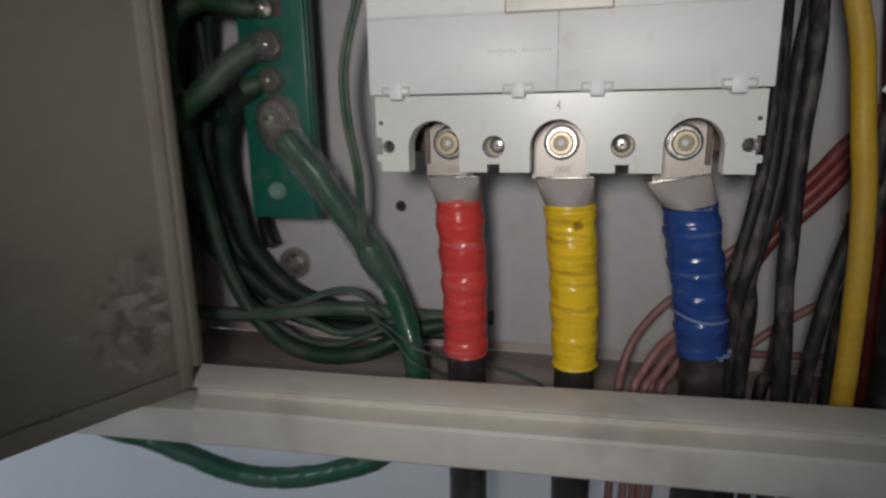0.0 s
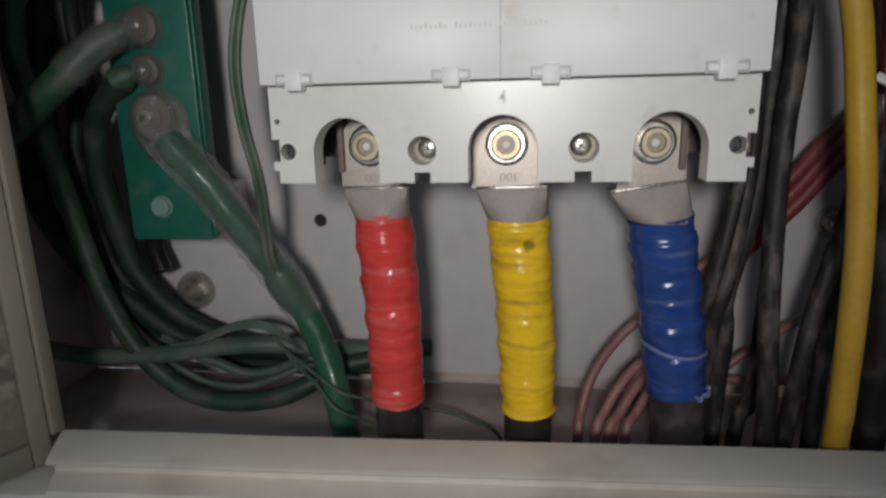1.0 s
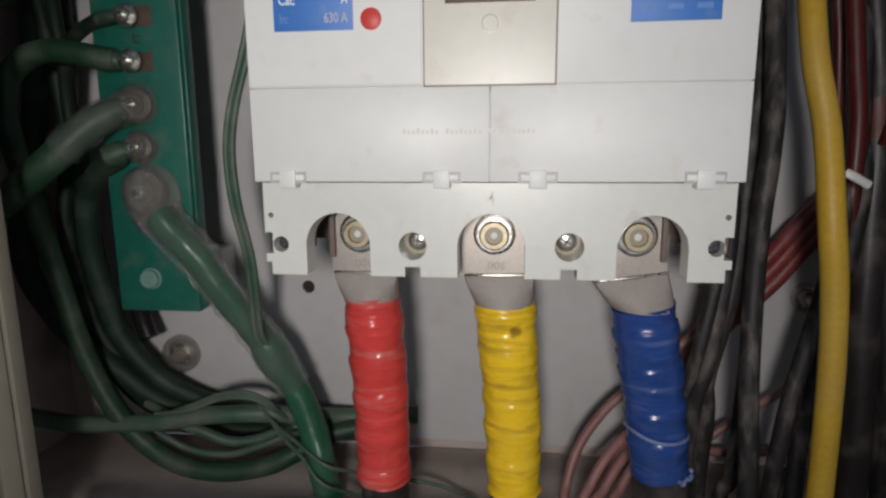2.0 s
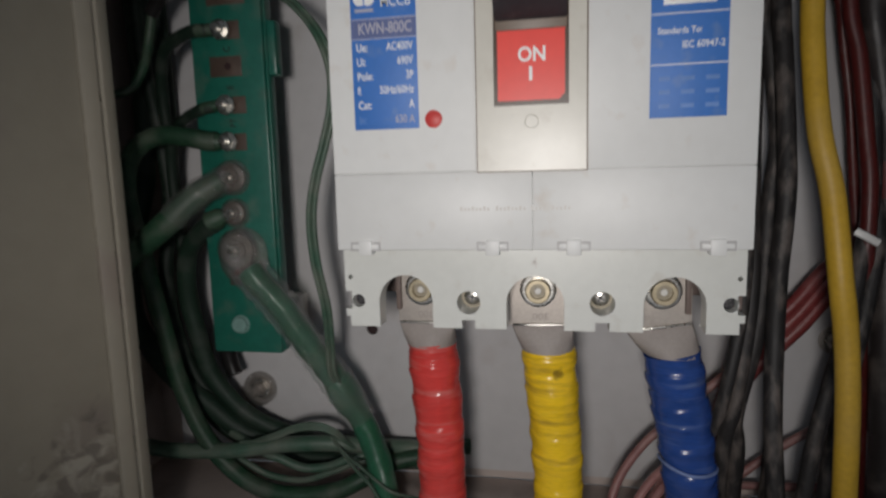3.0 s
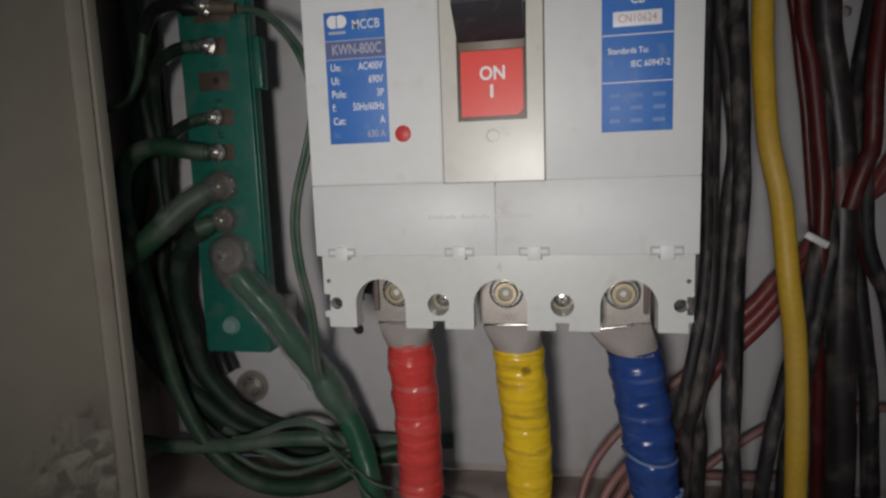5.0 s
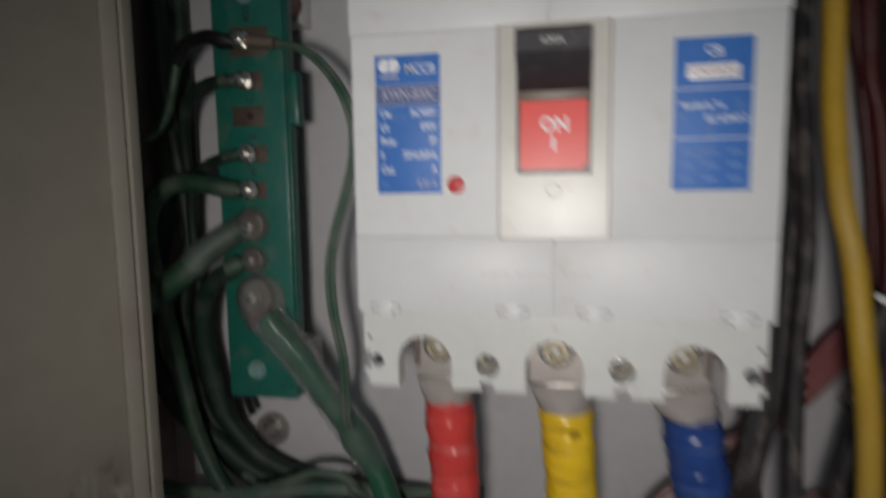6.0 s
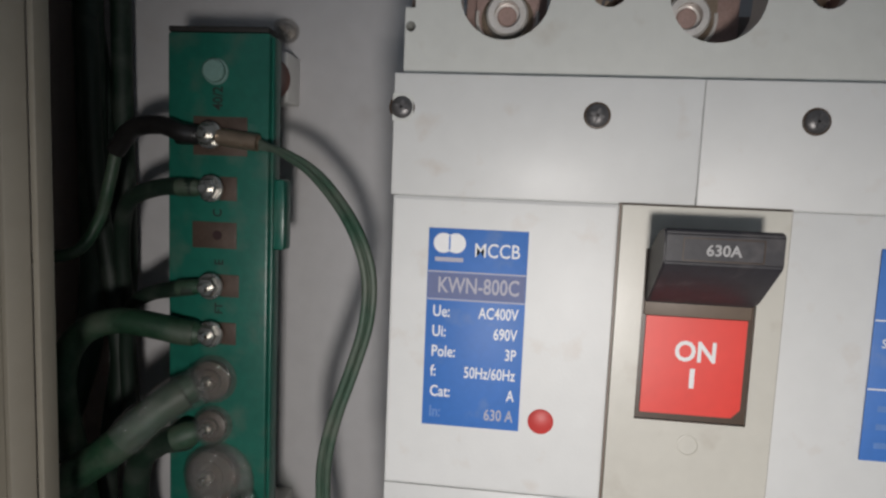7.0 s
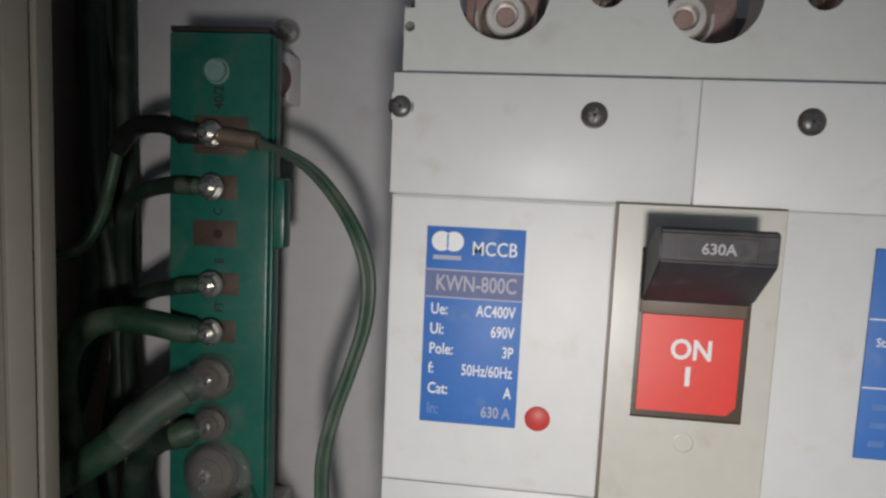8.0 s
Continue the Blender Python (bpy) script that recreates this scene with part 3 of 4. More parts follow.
for k in range(len(prof)):
    hb.faces.new((ends[0][k], ends[0][(k + 1) % len(prof)], ends[1][(k + 1) % len(prof)], ends[1][k]))
hb.faces.new(ends[0]); hb.faces.new(ends[1])
bmesh.ops.bevel(hb, geom=hb.edges[:], offset=0.5, segments=2, affect='EDGES')
handle = part("handle", hb, M_HANDLE, cb, "black toggle handle marked 630A", angle=30)
words("rating_text", "630A", -0.2, 133.2, -21.9, 3.4, M_GREYLT, handle, 'CENTER', 1.0, bold=0.03)

part("text_border", slab([(-12.0, 129.9), (11.6, 129.9), (11.6, 137.0), (-12.0, 137.0)], [[(-11.65, 130.25), (11.25, 130.25), (11.25, 136.65), (-11.65, 136.65)]], -21.75, -21.3), M_FRAME, handle)

# left rating label
lab = part("rating_label", box(-91.8, -57.2, -0.72, -0.2, 64.0, 134.9, 0.15), M_BLUE, cb, "blue rating label with white lettering")
part("type_band", box(-91.6, -57.4, -0.76, -0.5, 110.2, 119.2), M_BLUEDK, lab)
for z in (119.6, 109.8):
    part("rule", box(-91.6, -57.4, -0.80, -0.5, z - 0.25, z + 0.25), M_FADED, lab)
logo = lathe([(3.5, 0), (3.5, 0.12), (0, 0.12)], (-86.5, -0.7, 129.7), seg=28)
merge(logo, lathe([(3.5, 0), (3.5, 0.12), (0, 0.12)], (-82.2, -0.64, 129.7), seg=28))
part("emblem", logo, M_WHITE, lab)
part("emblem_gap", box(-84.65, -84.05, -0.88, -0.6, 127.3, 132.2), M_BLUE, lab)
part("maker_line", box(-89.3, -79.4, -0.78, -0.5, 123.2, 124.7), M_FADED, lab)
words("label_text", "MCCB", -59.8, 127.4, -0.78, 5.0, M_WHITE, lab, 'RIGHT', 0.84, bold=0.006)
words("label_text", "KWN-800C", -59.4, 114.7, -0.80, 5.6, M_FADED, lab, 'RIGHT', 0.74)
for z, a, b in ((105.4, "Ue:", "AC400V"), (98.2, "Ui:", "690V"), (91.0, "Pole:", "3P"), (83.8, "f:", "50Hz/60Hz"), (76.4, "Cat:", "A")):
    words("label_text", a, -89.4, z, -0.78, 4.1, M_WHITE, lab, 'LEFT', 0.78)
    words("label_text", b, -59.4, z, -0.78, 4.1, M_WHITE, lab, 'RIGHT', 0.70)
words("label_text", "In:", -89.4, 68.9, -0.78, 4.1, M_FADEBLUE, lab, 'LEFT', 0.78)
words("label_text", "630 A", -59.4, 68.9, -0.78, 4.1, M_FADED, lab, 'RIGHT', 0.75)
# right label
lab2 = part("standards_label", box(56.0, 90.6, -0.72, -0.2, 64.0, 134.9, 0.15), M_BLUE, cb, "blue standards label with white lettering")
words("label_text", "CB", 73.2, 128.4, -0.78, 4.6, M_WHITE, lab2, 'CENTER', 0.9)
pill = part("number_panel", box(61.4, 84.8, -0.85, -0.5, 115.6, 122.8, 0.15), M_WHITE, lab2)
words("label_text", "CN10624", 73.1, 119.2, -0.9, 4.0, M_PINK, pill, 'CENTER', 0.85)
for z in (111.6, 88.5):
    part("rule", box(56.2, 90.4, -0.78, -0.5, z - 0.25, z + 0.25), M_WHITE, lab2)
words("label_text", "Standards To:", 59.0, 103.8, -0.78, 3.0, M_WHITE, lab2, 'LEFT', 0.85)
words("label_text", "IEC 60947-2", 89.0, 97.2, -0.78, 3.2, M_WHITE, lab2, 'RIGHT', 0.85)
for z in (82.0, 75.8, 69.4):
    for x0, x1 in ((60, 65), (70, 76), (81, 87)):
        part("faded_line", box(x0, x1, -0.76, -0.5, z - 1.0, z + 1.0), M_FADEBLUE, lab2)
part("trip_button", lathe([(4.5, 0), (4.5, 0.7), (4.1, 1.0), (0, 1.0)], (-49.6, 0, 68.2), seg=32), M_BTN, cb, "red push-to-trip button")

# upper terminals seen in their slots
for k, cx in enumerate(SLOTS):
    if k < 2:
        bx = cx + (0.5, -5.5)[k]
        part("upper_terminal", box(cx - 15.4, cx + 15.4, 31, 60, 196, 240, 1), M_ROSE, cb)
        part("upper_lug", slab(ring_pts(bx, 214.0, 11.6, 28, 180, 360, closed=False) + [(bx + 11.6, 240), (bx - 11.6, 240)], [], 27.2, 30.6), M_ROSE if k == 0 else M_BROWN, cb, "tarnished copper lug")
        part("lug_rim", tube([(bx + 11.4 * math.cos(radians(a)), 27.0, 214.0 + 11.4 * math.sin(radians(a))) for a in range(170, 371, 20)], 0.7, 8, 2.0), M_STEEL, cb)
        head = hex_head(bx, 27.0, 213.0, 7.7, 7, M_STEEL, "terminal_bolt", cb, socket=True, washer=10.0, wmat=M_BROWN)
        part("bolt_end", lathe([(3.6, 2.6), (3.6, 3.8), (3.1, 4.2), (0, 4.2)], (bx, 27.0, 213.0), seg=16), M_ROSE, head)
    else:
        part("upper_terminal", box(cx - 15.4, cx + 15.4, 25.5, 60, 196, 211.5, 1), M_TERM, cb)
        part("blue_sleeve", box(cx - 15.4, cx + 0.6, 26.0, 60, 212, 240, 1.5), M_TBLU, cb, "blue taped terminal")
        # solid near-black block stands for the shaded gap beside the sleeve
        part("terminal_gap", box(cx + 0.8, cx + 15.4, 30.0, 60, 212, 240, 0.5), M_DARK, cb)

# ---- the three supply cables ----
def wrap(r, pitch, amp, seed, swell=0.0):
    def radius(s, a):
        lap = ((s + 1.6 * math.sin(a + seed) + 1.3 * pitch * noise.noise(Vector((s * 0.021, seed, 0)))) / pitch) % 1.0
        rr = r + amp * (1 - lap) ** 0.5 + swell * math.cos(s * 0.29 + seed + 1.8 * noise.noise(Vector((s * 0.03, seed, 5)))) + 0.7 * noise.noise(Vector((s * 0.07, math.cos(a) * 1.3, seed + math.sin(a) * 1.3)))
        return rr + 0.5 * noise.noise(Vector((s * 0.22, math.cos(a) * 3, seed + math.sin(a) * 3)))
    return radius


def supply(colour, tape_mat, bolt, neck, mid, low, end, palm_w, tilt, seed, r_top, r_low, shift, wide):
    """One cable: bolted lug palm, crimped neck, colour tape and the black core below."""
    th = thing("supply_cable", (end[0], end[1], -700), f"thick black power cable wrapped in {colour} tape with a bolted lug", "cable", "supply cables")
    bx, bz = bolt
    h = palm_w / 2
    outline = [(bx - h, -50.5 - tilt)] + ring_pts(bx, bz, h, 18, 180, 0, closed=False) + [(bx + h, -50.5 + tilt)]
    lug = part("lug", slab(outline, [], 43.5, 48.5), M_TIN, th, "tinned copper cable lug")
    # brighter zinc bead added to draw the highlight along the palm's lower edge
    part("lug_edge", tube([(bx + shift - wide + 1, 43.4, -50.4 - tilt), (bx + shift, 42.6, -50.4), (bx + shift + wide - 1, 43.4, -50.4 + tilt)], 0.9, 10), M_ZINC, lug)
    # neck: flat palm turning into the round barrel
    bm = bmesh.new()
    rings = []
    for k in range(9):
        u = k / 8
        e = u ** 1.6
        cx = (bx + shift) * (1 - u) + neck[0] * u
        cz = -50.0 + (neck[1] + 50.0) * u
        ring = []
        for j in range(28):
            a = 2 * math.pi * j / 28
            ca, sa = math.cos(a), math.sin(a)
            sq = (abs(ca) ** 6 + abs(sa) ** 6) ** (-1 / 6)
            wx = wide * (1 - u) + (r_top - 0.3) * u + 0.25 * noise.noise(Vector((3 * u, 2 * ca, seed)))
            wy = 4.2 * (1 - e) + r_top * e
            f = sq * (1 - e) + e
            ring.append(bm.verts.new((cx + wx * ca * f, 46.5 + 9.0 * e + wy * sa * f, cz + tilt * ca * (1 - e))))
        rings.append(ring)
    for a, b in zip(rings[:-1], rings[1:]):
        for j in range(28):
            bm.faces.new((a[j], a[(j + 1) % 28], b[(j + 1) % 28], b[j]))
    bm.faces.new(rings[0]); bm.faces.new(rings[-1])
    part("shrink_neck", bm, M_SHRINK, th, "dull grey shrink sleeve")
    tape_path = [(neck[0], 55.5, neck[1] + 1.5), mid, low]
    length = sum((Vector(b) - Vector(a)).length for a, b in zip(tape_path[:-1], tape_path[1:]))
    rad = wrap(-0.5, 12.5, 0.9, seed, 0.5)
    part("tape", tube(tape_path, r_top, 40, 1.2, lambda s, a: (r_top + (r_low - r_top) * s / length) + rad(s, a)), tape_mat, th, f"glossy {colour} insulating tape", angle=50)
    part("core", tube([(low[0], low[1], low[2] + 4), end, (end[0], end[1] + 4, -420), (end[0], end[1] + 6, -698)], r_low - 1.2, 24), M_CORE, th, "black cable sheath")
    head = hex_head(bx, 42.0, bz, 7.4, 6.5, M_BRASS, "terminal_bolt", th, socket=True, washer=10.6, lock=True, wmat=M_ZINC)
    part("socket_floor", lathe([(4.5, 2.4), (4.5, 3.2), (0, 3.2)], (bx, 42.0, bz), seg=24), M_OCHRE, head)
    # white disc paints a bright reflection into the bolt socket
    part("bolt_end", lathe([(2.0, 2.8), (2.0, 4.0), (1.7, 4.3), (0, 4.3)], (bx, 42.0, bz), seg=16), M_TIE, head)
    return lug


rlug = supply("red", M_TRED, (-68.6, -29), (-66.4, -66.5), (-63.2, 56, -120), (-62.5, 57, -176), (-62.0, 58, -205), 31, 0.0, 1.3, 15.7, 15.1, 2.0, 17.6)
ylug = supply("yellow", M_TYEL, (1.2, -29), (6.4, -68), (11.0, 56, -123), (13.2, 57, -178), (13.0, 58, -205), 35, 0.4, 4.1, 16.3, 14.6, 2.4, 18.4)
blue = supply("blue", M_TBLU, (70.9, -29), (78.4, -68.5), (87.2, 57, -120), (93.0, 58, -163), (95.0, 59, -205), 32, 2.6, 7.7, 16.6, 15.4, -1.8, 18.6)
worn = bmesh.new()
for z0, rr, lift, tilt in ((-137.5, 16.6, 1.0, 2.2),):
    cx = 87.0 + (-120 - z0) * 0.14
    merge(worn, tube([(cx + rr * math.cos(radians(a)), 57.2 - rr * math.sin(radians(a)), z0 - tilt * math.cos(radians(a)) + 0.7 * math.sin(a * 0.05)) for a in range(-10, 191, 20)], lift, 8, 2.0))
merge(worn, tube([(93.0 + 16.4 * math.cos(radians(a)), 58.0 - 16.4 * math.sin(radians(a)), -161.5 + 1.6 * math.sin(a * 0.3)) for a in range(5, 66, 6)], 0.9, 8, 1.5, lambda k, a: 0.9 + 0.5 * math.sin(k * 1.3)))
part("tape_edge", worn, M_FRAY, blue, "whitish worn edge of the blue tape")
words("stamp", "300", 2.6, -45.2, 43.45, 4.4, M_SHRINK, ylug, 'CENTER', 1.1, 180, bold=-0.01)
words("stamp", "300", -67.0, -45.2, 43.45, 4.4, M_SHRINK, rlug, 'CENTER', 1.1, 180, bold=-0.01)

# ---- earth bar ----
bar = thing("earth_bar", (-218, 176, 66), "green sleeved earth busbar with bolted cable lugs", "busbar")
part("sleeve", box(-245.5, -190.0, 95, 108, -91, 224, 1.6), M_BAR, bar)
# cut end of the bar, near-black so it doubles as the shadow line above
part("bar_end", box(-245.0, -190.8, 95.4, 109.0, 224.2, 227.0, 0.4), M_DARK, bar)
part("sleeve_fold", box(-190.2, -188.6, 98, 108, -89, 222.5, 0.7), M_BAR, bar)
part("sleeve_edge", box(-190.5, -183.0, 100, 111, 112, 150, 1.8), M_BAR, bar)
for x0, x1, z0, z1 in ((-231, -201.5, 161, 181), (-225, -207, 137.5, 150), (-231.5, -207, 112, 126), (-225, -205.5, 86, 98), (-225, -207, 60, 72), (-228, -203, -39, -28)):
    part("copper_window", box(x0, x1, 94.6, 96, z0, z1, 0.2), M_COPPER, bar)
part("bolt_hole", lathe([(2.6, 0), (2.6, 0.1), (0, 0.1)], (-217.5, 94.55, 119), seg=18), M_HOLE, bar)
for z, r in ((204, 6.0), (-69, 6.2)):
    part("fixing_bolt", lathe([(r * 1.15, 0), (r * 1.12, 0.9), (r, 1.1), (r * 0.98, 3.6), (r * 0.8, 4.6), (0, 4.8)], (-218.8 - (3.0 if z < 0 else 0), 95.0, z), seg=28), M_FILMED, bar, "bolt head under the green film")
for z in (171, 143.6, 92, 66.2):
    hex_head(-219.6, 90.0 if z < 170 else 88.5, z, 5.6, 4.0, M_ZINC, "earth_bolt", bar, stud=2.7, washer=7.0)
for z, r in ((40.6, 10.5), (15, 8.5), (-12.5, 13.0)):
    hex_head(-219.2, 88.5, z, 4.2, 3.2, M_ZINC, "earth_bolt", bar, stud=2.4, washer=r * 0.62, wmat=M_COPPER)
    part("lug_palm", lathe([(r, 0), (r, 3.0), (r * 0.9, 3.6), (0, 3.6)], (-219.2, 93.6, z), seg=28), M_COPPER, bar)
    part("clear_cap", lathe(cap_profile(r * 1.12, 14.0), (-219.2, 94.5, z), seg=28), M_CLEAR, bar, "clear plastic insulating cap")
part("clear_cap", lathe(cap_profile(17.5, 13.0), (-215, 94.4, -17), seg=30, squash=(1.02, 1.16)), M_CLEAR, bar, "clear plastic insulating cap")
part("lug_tongue", box(-222, -209, 91.5, 94.2, -32, -14, 0.8), M_REDW, bar)
words("bar_mark", "40/2", -217.5, 190.5, 94.9, 5.5, M_DARK, bar, 'CENTER', 0.9, 90)
words("bar_mark", "C", -217.5, 130.8, 94.9, 5.0, M_DARK, bar, 'CENTER', 0.9, 90)
words("bar_mark", "E", -216.5, 104.5, 94.9, 5.0, M_DARK, bar, 'CENTER', 0.9, 90)
words("bar_mark", "FT", -216.5, 79.5, 94.9, 4.6, M_DARK, bar, 'CENTER', 0.9, 90)
for z in (203, -84):
    part("bracket", box(-244, -202.0, 152, 173.2, z - 6, z + 24, 1), M_TIE, bar)
    part("insulator", lathe([(11, 0), (13, 4), (11, 9), (13, 16), (12, 22), (13, 30), (10, 44)], (-212, 152.2, z + 7), seg=28), M_INSUL, bar)
for z, drop, br, sleeve in ((171, 0.0, 5.4, M_SLVBLK), (143.6, 0.0, 4.7, M_GREEN), (92, -0.15, 4.4, M_GREEN), (66.2, 0.05, 6.8, M_GREEN)):
    part("ring_lug", slab(ring_pts(-219.6, z, 6.6, 24), [], 90.4, 92.6), M_BROWN, bar)
    part("lug_sleeve", lathe([(br * 0.7, 0), (br * 0.95, 3), (br, 9), (br, 13)], (-224.0, 90.5, z), (-1, 0, drop), seg=20), sleeve, bar)
for z, dz, br in ((40.6, -0.55, 8.2), (15, -0.4, 7.2)):
    part("cable_end", lathe([(br * 0.6, 0), (br, 5), (br, 14)], (-224.0, 88.5, z - 1), (-1, -0.2, dz), seg=20), M_GREEN, bar)
film = tube([(-222, 90, 40), (-231, 85, 35), (-238, 80, 30), (-247, 75, 22), (-256, 71.5, 13)], 10.6, 20, 3.0, lambda k, a: 10.4 + 0.5 * math.sin(3 * a + k * 0.3))
bmesh.ops.delete(film, geom=[fc for fc in film.faces if len(fc.verts) > 4], context='FACES_ONLY')
part("shrink_film", film, M_CLEAR, bar, "clear shrink film round the cable end")
part("film_edge", lathe([(10.7, 0), (11.3, 0.3), (11.2, 0.9), (10.6, 0.8)], (-224.5, 88.6, 38.5), (-0.74, -0.42, -0.42), seg=28), M_SLEEVE, bar)
lug1 = lathe([(4.4, 0), (4.6, 6), (4.4, 21), (3.9, 21.4), (3.6, 18)], (-215, 91, 170.4), (1, 0, -0.12), seg=20)
merge(lug1, slab(ring_pts(-219.6, 171, 6.8, 24), [], 89.6, 92.2))
part("ring_lug", lug1, M_BROWN, bar)

# ---- green earth cables ----
g = "green earth cables"
cable("earth_cable", [(-228, 89.5, 171), (-235, 88, 172), (-246, 91, 175.5), (-268, 100, 174), (-282, 105, 162)], 5.0, M_SLVBLK, "short black sleeved end of an earth cable", group=g)
cable("earth_cable", [(-281, 105, 164), (-287, 105, 140), (-288, 100, 125), (-296, 95, 108), (-309, 90, 103), (-335, 92, 101)], 3.3, M_GREEN, "thin dusty green earth cable", group=g)
cable("earth_cable", [(-228, 90.5, 143.6), (-236, 91, 143.8), (-250, 95, 143), (-273, 105, 136), (-287, 118, 122), (-296, 130, 100), (-300, 140, 60), (-302, 146, 0), (-300, 150, -60), (-292, 152, -110), (-276, 154, -150), (-250, 156, -176), (-205, 160, -192), (-140, 163, -198), (-86, 165, -198)], 4.6, M_GREENSHADE, "dusty green earth cable bent onto the bar", group=g)
cable("earth_cable", [(-228, 90.5, 91), (-238, 91, 89.5), (-257, 100, 85), (-275, 110, 76), (-286, 120, 60), (-292, 128, 29), (-292, 134, -30), (-288, 140, -90), (-274, 146, -134), (-250, 152, -168), (-210, 156, -186), (-150, 160, -198), (-86, 162, -204)], 4.2, M_GREENSHADE, "dusty green earth cable bent onto the bar", group=g)
cable("earth_cable", [(-228, 90, 66.6), (-236, 88, 67.5), (-247, 86, 70), (-266, 84, 72), (-284, 82, 66), (-296, 82, 50), (-301, 86, 23), (-300, 96, -20), (-296, 106, -78), (-288, 111, -129), (-272, 113, -170), (-252, 114, -196), (-225, 114, -212), (-194, 115, -216), (-162, 118, -211), (-142, 123, -202), (-122, 136, -194), (-86, 150, -190)], 7.0, M_GREEN, "thick dusty green earth cable curving off the bar", group=g)
cable("earth_cable", [(-231, 85, 35), (-238, 80, 30), (-247, 75, 22), (-260, 70, 9), (-284, 68, -9), (-312, 68, -30), (-338, 72, -55)], 9.0, M_GREEN, "thick green earth cable running off the bar", group=g)
cable("earth_cable", [(-231, 87, 10), (-240, 92, 6), (-254, 100, -1), (-272, 110, -18), (-282, 120, -52), (-281, 126, -82), (-276, 132, -119), (-262, 136, -144), (-247, 140, -161), (-223, 146, -176), (-184, 154, -189), (-120, 160, -196)], 7.4, M_GREENSHADE, "green earth cable bending down, shade in its colour", group=g)
main = thing("main_earth_cable", (-290, 100, -342), "thick glossy green earth cable going down and looping out", "cable")
main_path = [(-207, 86, -26), (-201, 86, -34), (-186, 88, -52), (-169, 95, -83), (-152, 105, -114), (-136, 110, -145), (-123, 108, -176), (-116, 102, -200), (-112, 104, -229), (-114, 108, -252), (-128, 108, -280), (-152, 105, -303),
             (-187, 102, -318), (-238, 100, -332), (-290, 100, -334), (-342, 100, -321), (-385, 100, -310), (-423, 100, -306), (-520, 120, -300)]
part("sheath", tube(main_path, 9.4, 24, 3.0, wrap(9.0, 19.0, 0.5, 2.2)), M_MAIN, main, angle=60)
sleeve = tube(main_path[:6], 12.0, 24, 2.0, lambda k, a: 12.4 + 2.6 * math.exp(-k / 14.0) + 0.5 * math.sin(k * 0.55) + 0.8 * math.sin(2 * a + k * 0.08))
bmesh.ops.delete(sleeve, geom=[fc for fc in sleeve.faces if len(fc.verts) > 4], context='FACES_ONLY')
part("clear_sleeve", sleeve, M_SLEEVE, main, "clear shrink sleeve", angle=60)
part("sleeve_collar", tube([(-153, 104.5, -112), (-149, 106.5, -120), (-145, 108.5, -129), (-139, 110, -140)], 12.0, 24, 1.5, lambda k, a: 9.6 + 2.2 * math.sin(min(1.0, k / 30.0) * math.pi) ** 0.7 + 0.5 * math.cos(2 * a + k * 0.1)), M_MAIN, main, "green tape where the thin wires join")
for k, (dx, dy) in enumerate(((-1.6, 0), (0.6, 1.4), (2.2, 0.2))):
    pts = [(-192, 90, 168), (-177, 80, 164), (-159, 72, 155), (-143, 65, 140), (-132, 60, 124), (-127, 60, 106), (-128, 60, 85), (-134, 60, 63), (-142, 60, 38), (-147, 62, 14),
           (-147, 65, -15), (-144, 72, -49), (-147, 82, -78), (-150, 91, -102), (-148, 102, -117), (-145, 108, -128)]
    cable("earth_wire", [(x + dx * min(1, n / 2), y + dy * min(1, n / 2), z + 0.8 * dx * min(1, n) - 1.2 * k) for n, (x, y, z) in enumerate(pts)], 1.75, M_DUSTY, "thin green earth wire looping down from the bar", "wire", "thin earth wires", 10)
cable("earth_wire", [(-166, 121, -167), (-161.4, 118, -170.4), (-147, 108, -176.6), (-134, 100, -180), (-119.4, 93, -186.4), (-107.8, 90, -192), (-98, 98, -199), (-86, 110, -208), (-50, 118, -216), (-29, 119, -222), (-4, 112, -234), (10, 110, -300)], 1.3, M_DUSTY, "thin grey-green earth wire", "wire", "thin earth wires", 10)
cable("earth_wire", [(-158, 117, -173), (-148, 109, -180), (-137, 101, -184.6), (-125.7, 94, -190), (-115, 87.5, -199.6), (-105.8, 88, -206), (-92, 98, -216), (-80, 106, -228), (-74, 110, -300)], 1.3, M_DUSTY, "thin grey-green earth wire", "wire", "thin earth wires", 10)
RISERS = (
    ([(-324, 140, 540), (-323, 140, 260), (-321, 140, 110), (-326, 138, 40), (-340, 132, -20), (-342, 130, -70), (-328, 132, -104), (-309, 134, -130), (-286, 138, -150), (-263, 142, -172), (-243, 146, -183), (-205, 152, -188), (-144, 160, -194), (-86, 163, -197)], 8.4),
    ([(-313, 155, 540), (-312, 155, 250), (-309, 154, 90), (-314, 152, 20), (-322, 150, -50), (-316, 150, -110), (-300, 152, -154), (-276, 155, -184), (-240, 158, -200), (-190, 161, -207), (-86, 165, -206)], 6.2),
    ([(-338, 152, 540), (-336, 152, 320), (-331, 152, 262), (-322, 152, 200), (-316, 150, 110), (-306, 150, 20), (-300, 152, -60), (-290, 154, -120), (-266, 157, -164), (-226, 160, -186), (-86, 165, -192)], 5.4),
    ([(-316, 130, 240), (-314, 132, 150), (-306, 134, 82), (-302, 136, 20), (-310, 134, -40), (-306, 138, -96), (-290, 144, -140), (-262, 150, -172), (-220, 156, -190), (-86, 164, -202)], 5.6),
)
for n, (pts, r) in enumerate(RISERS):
    cable("riser_cable", pts, r, M_GREENSHADE, "green earth cable in the bundle down the cabinet side, shade in its colour", group="green cable bundle")
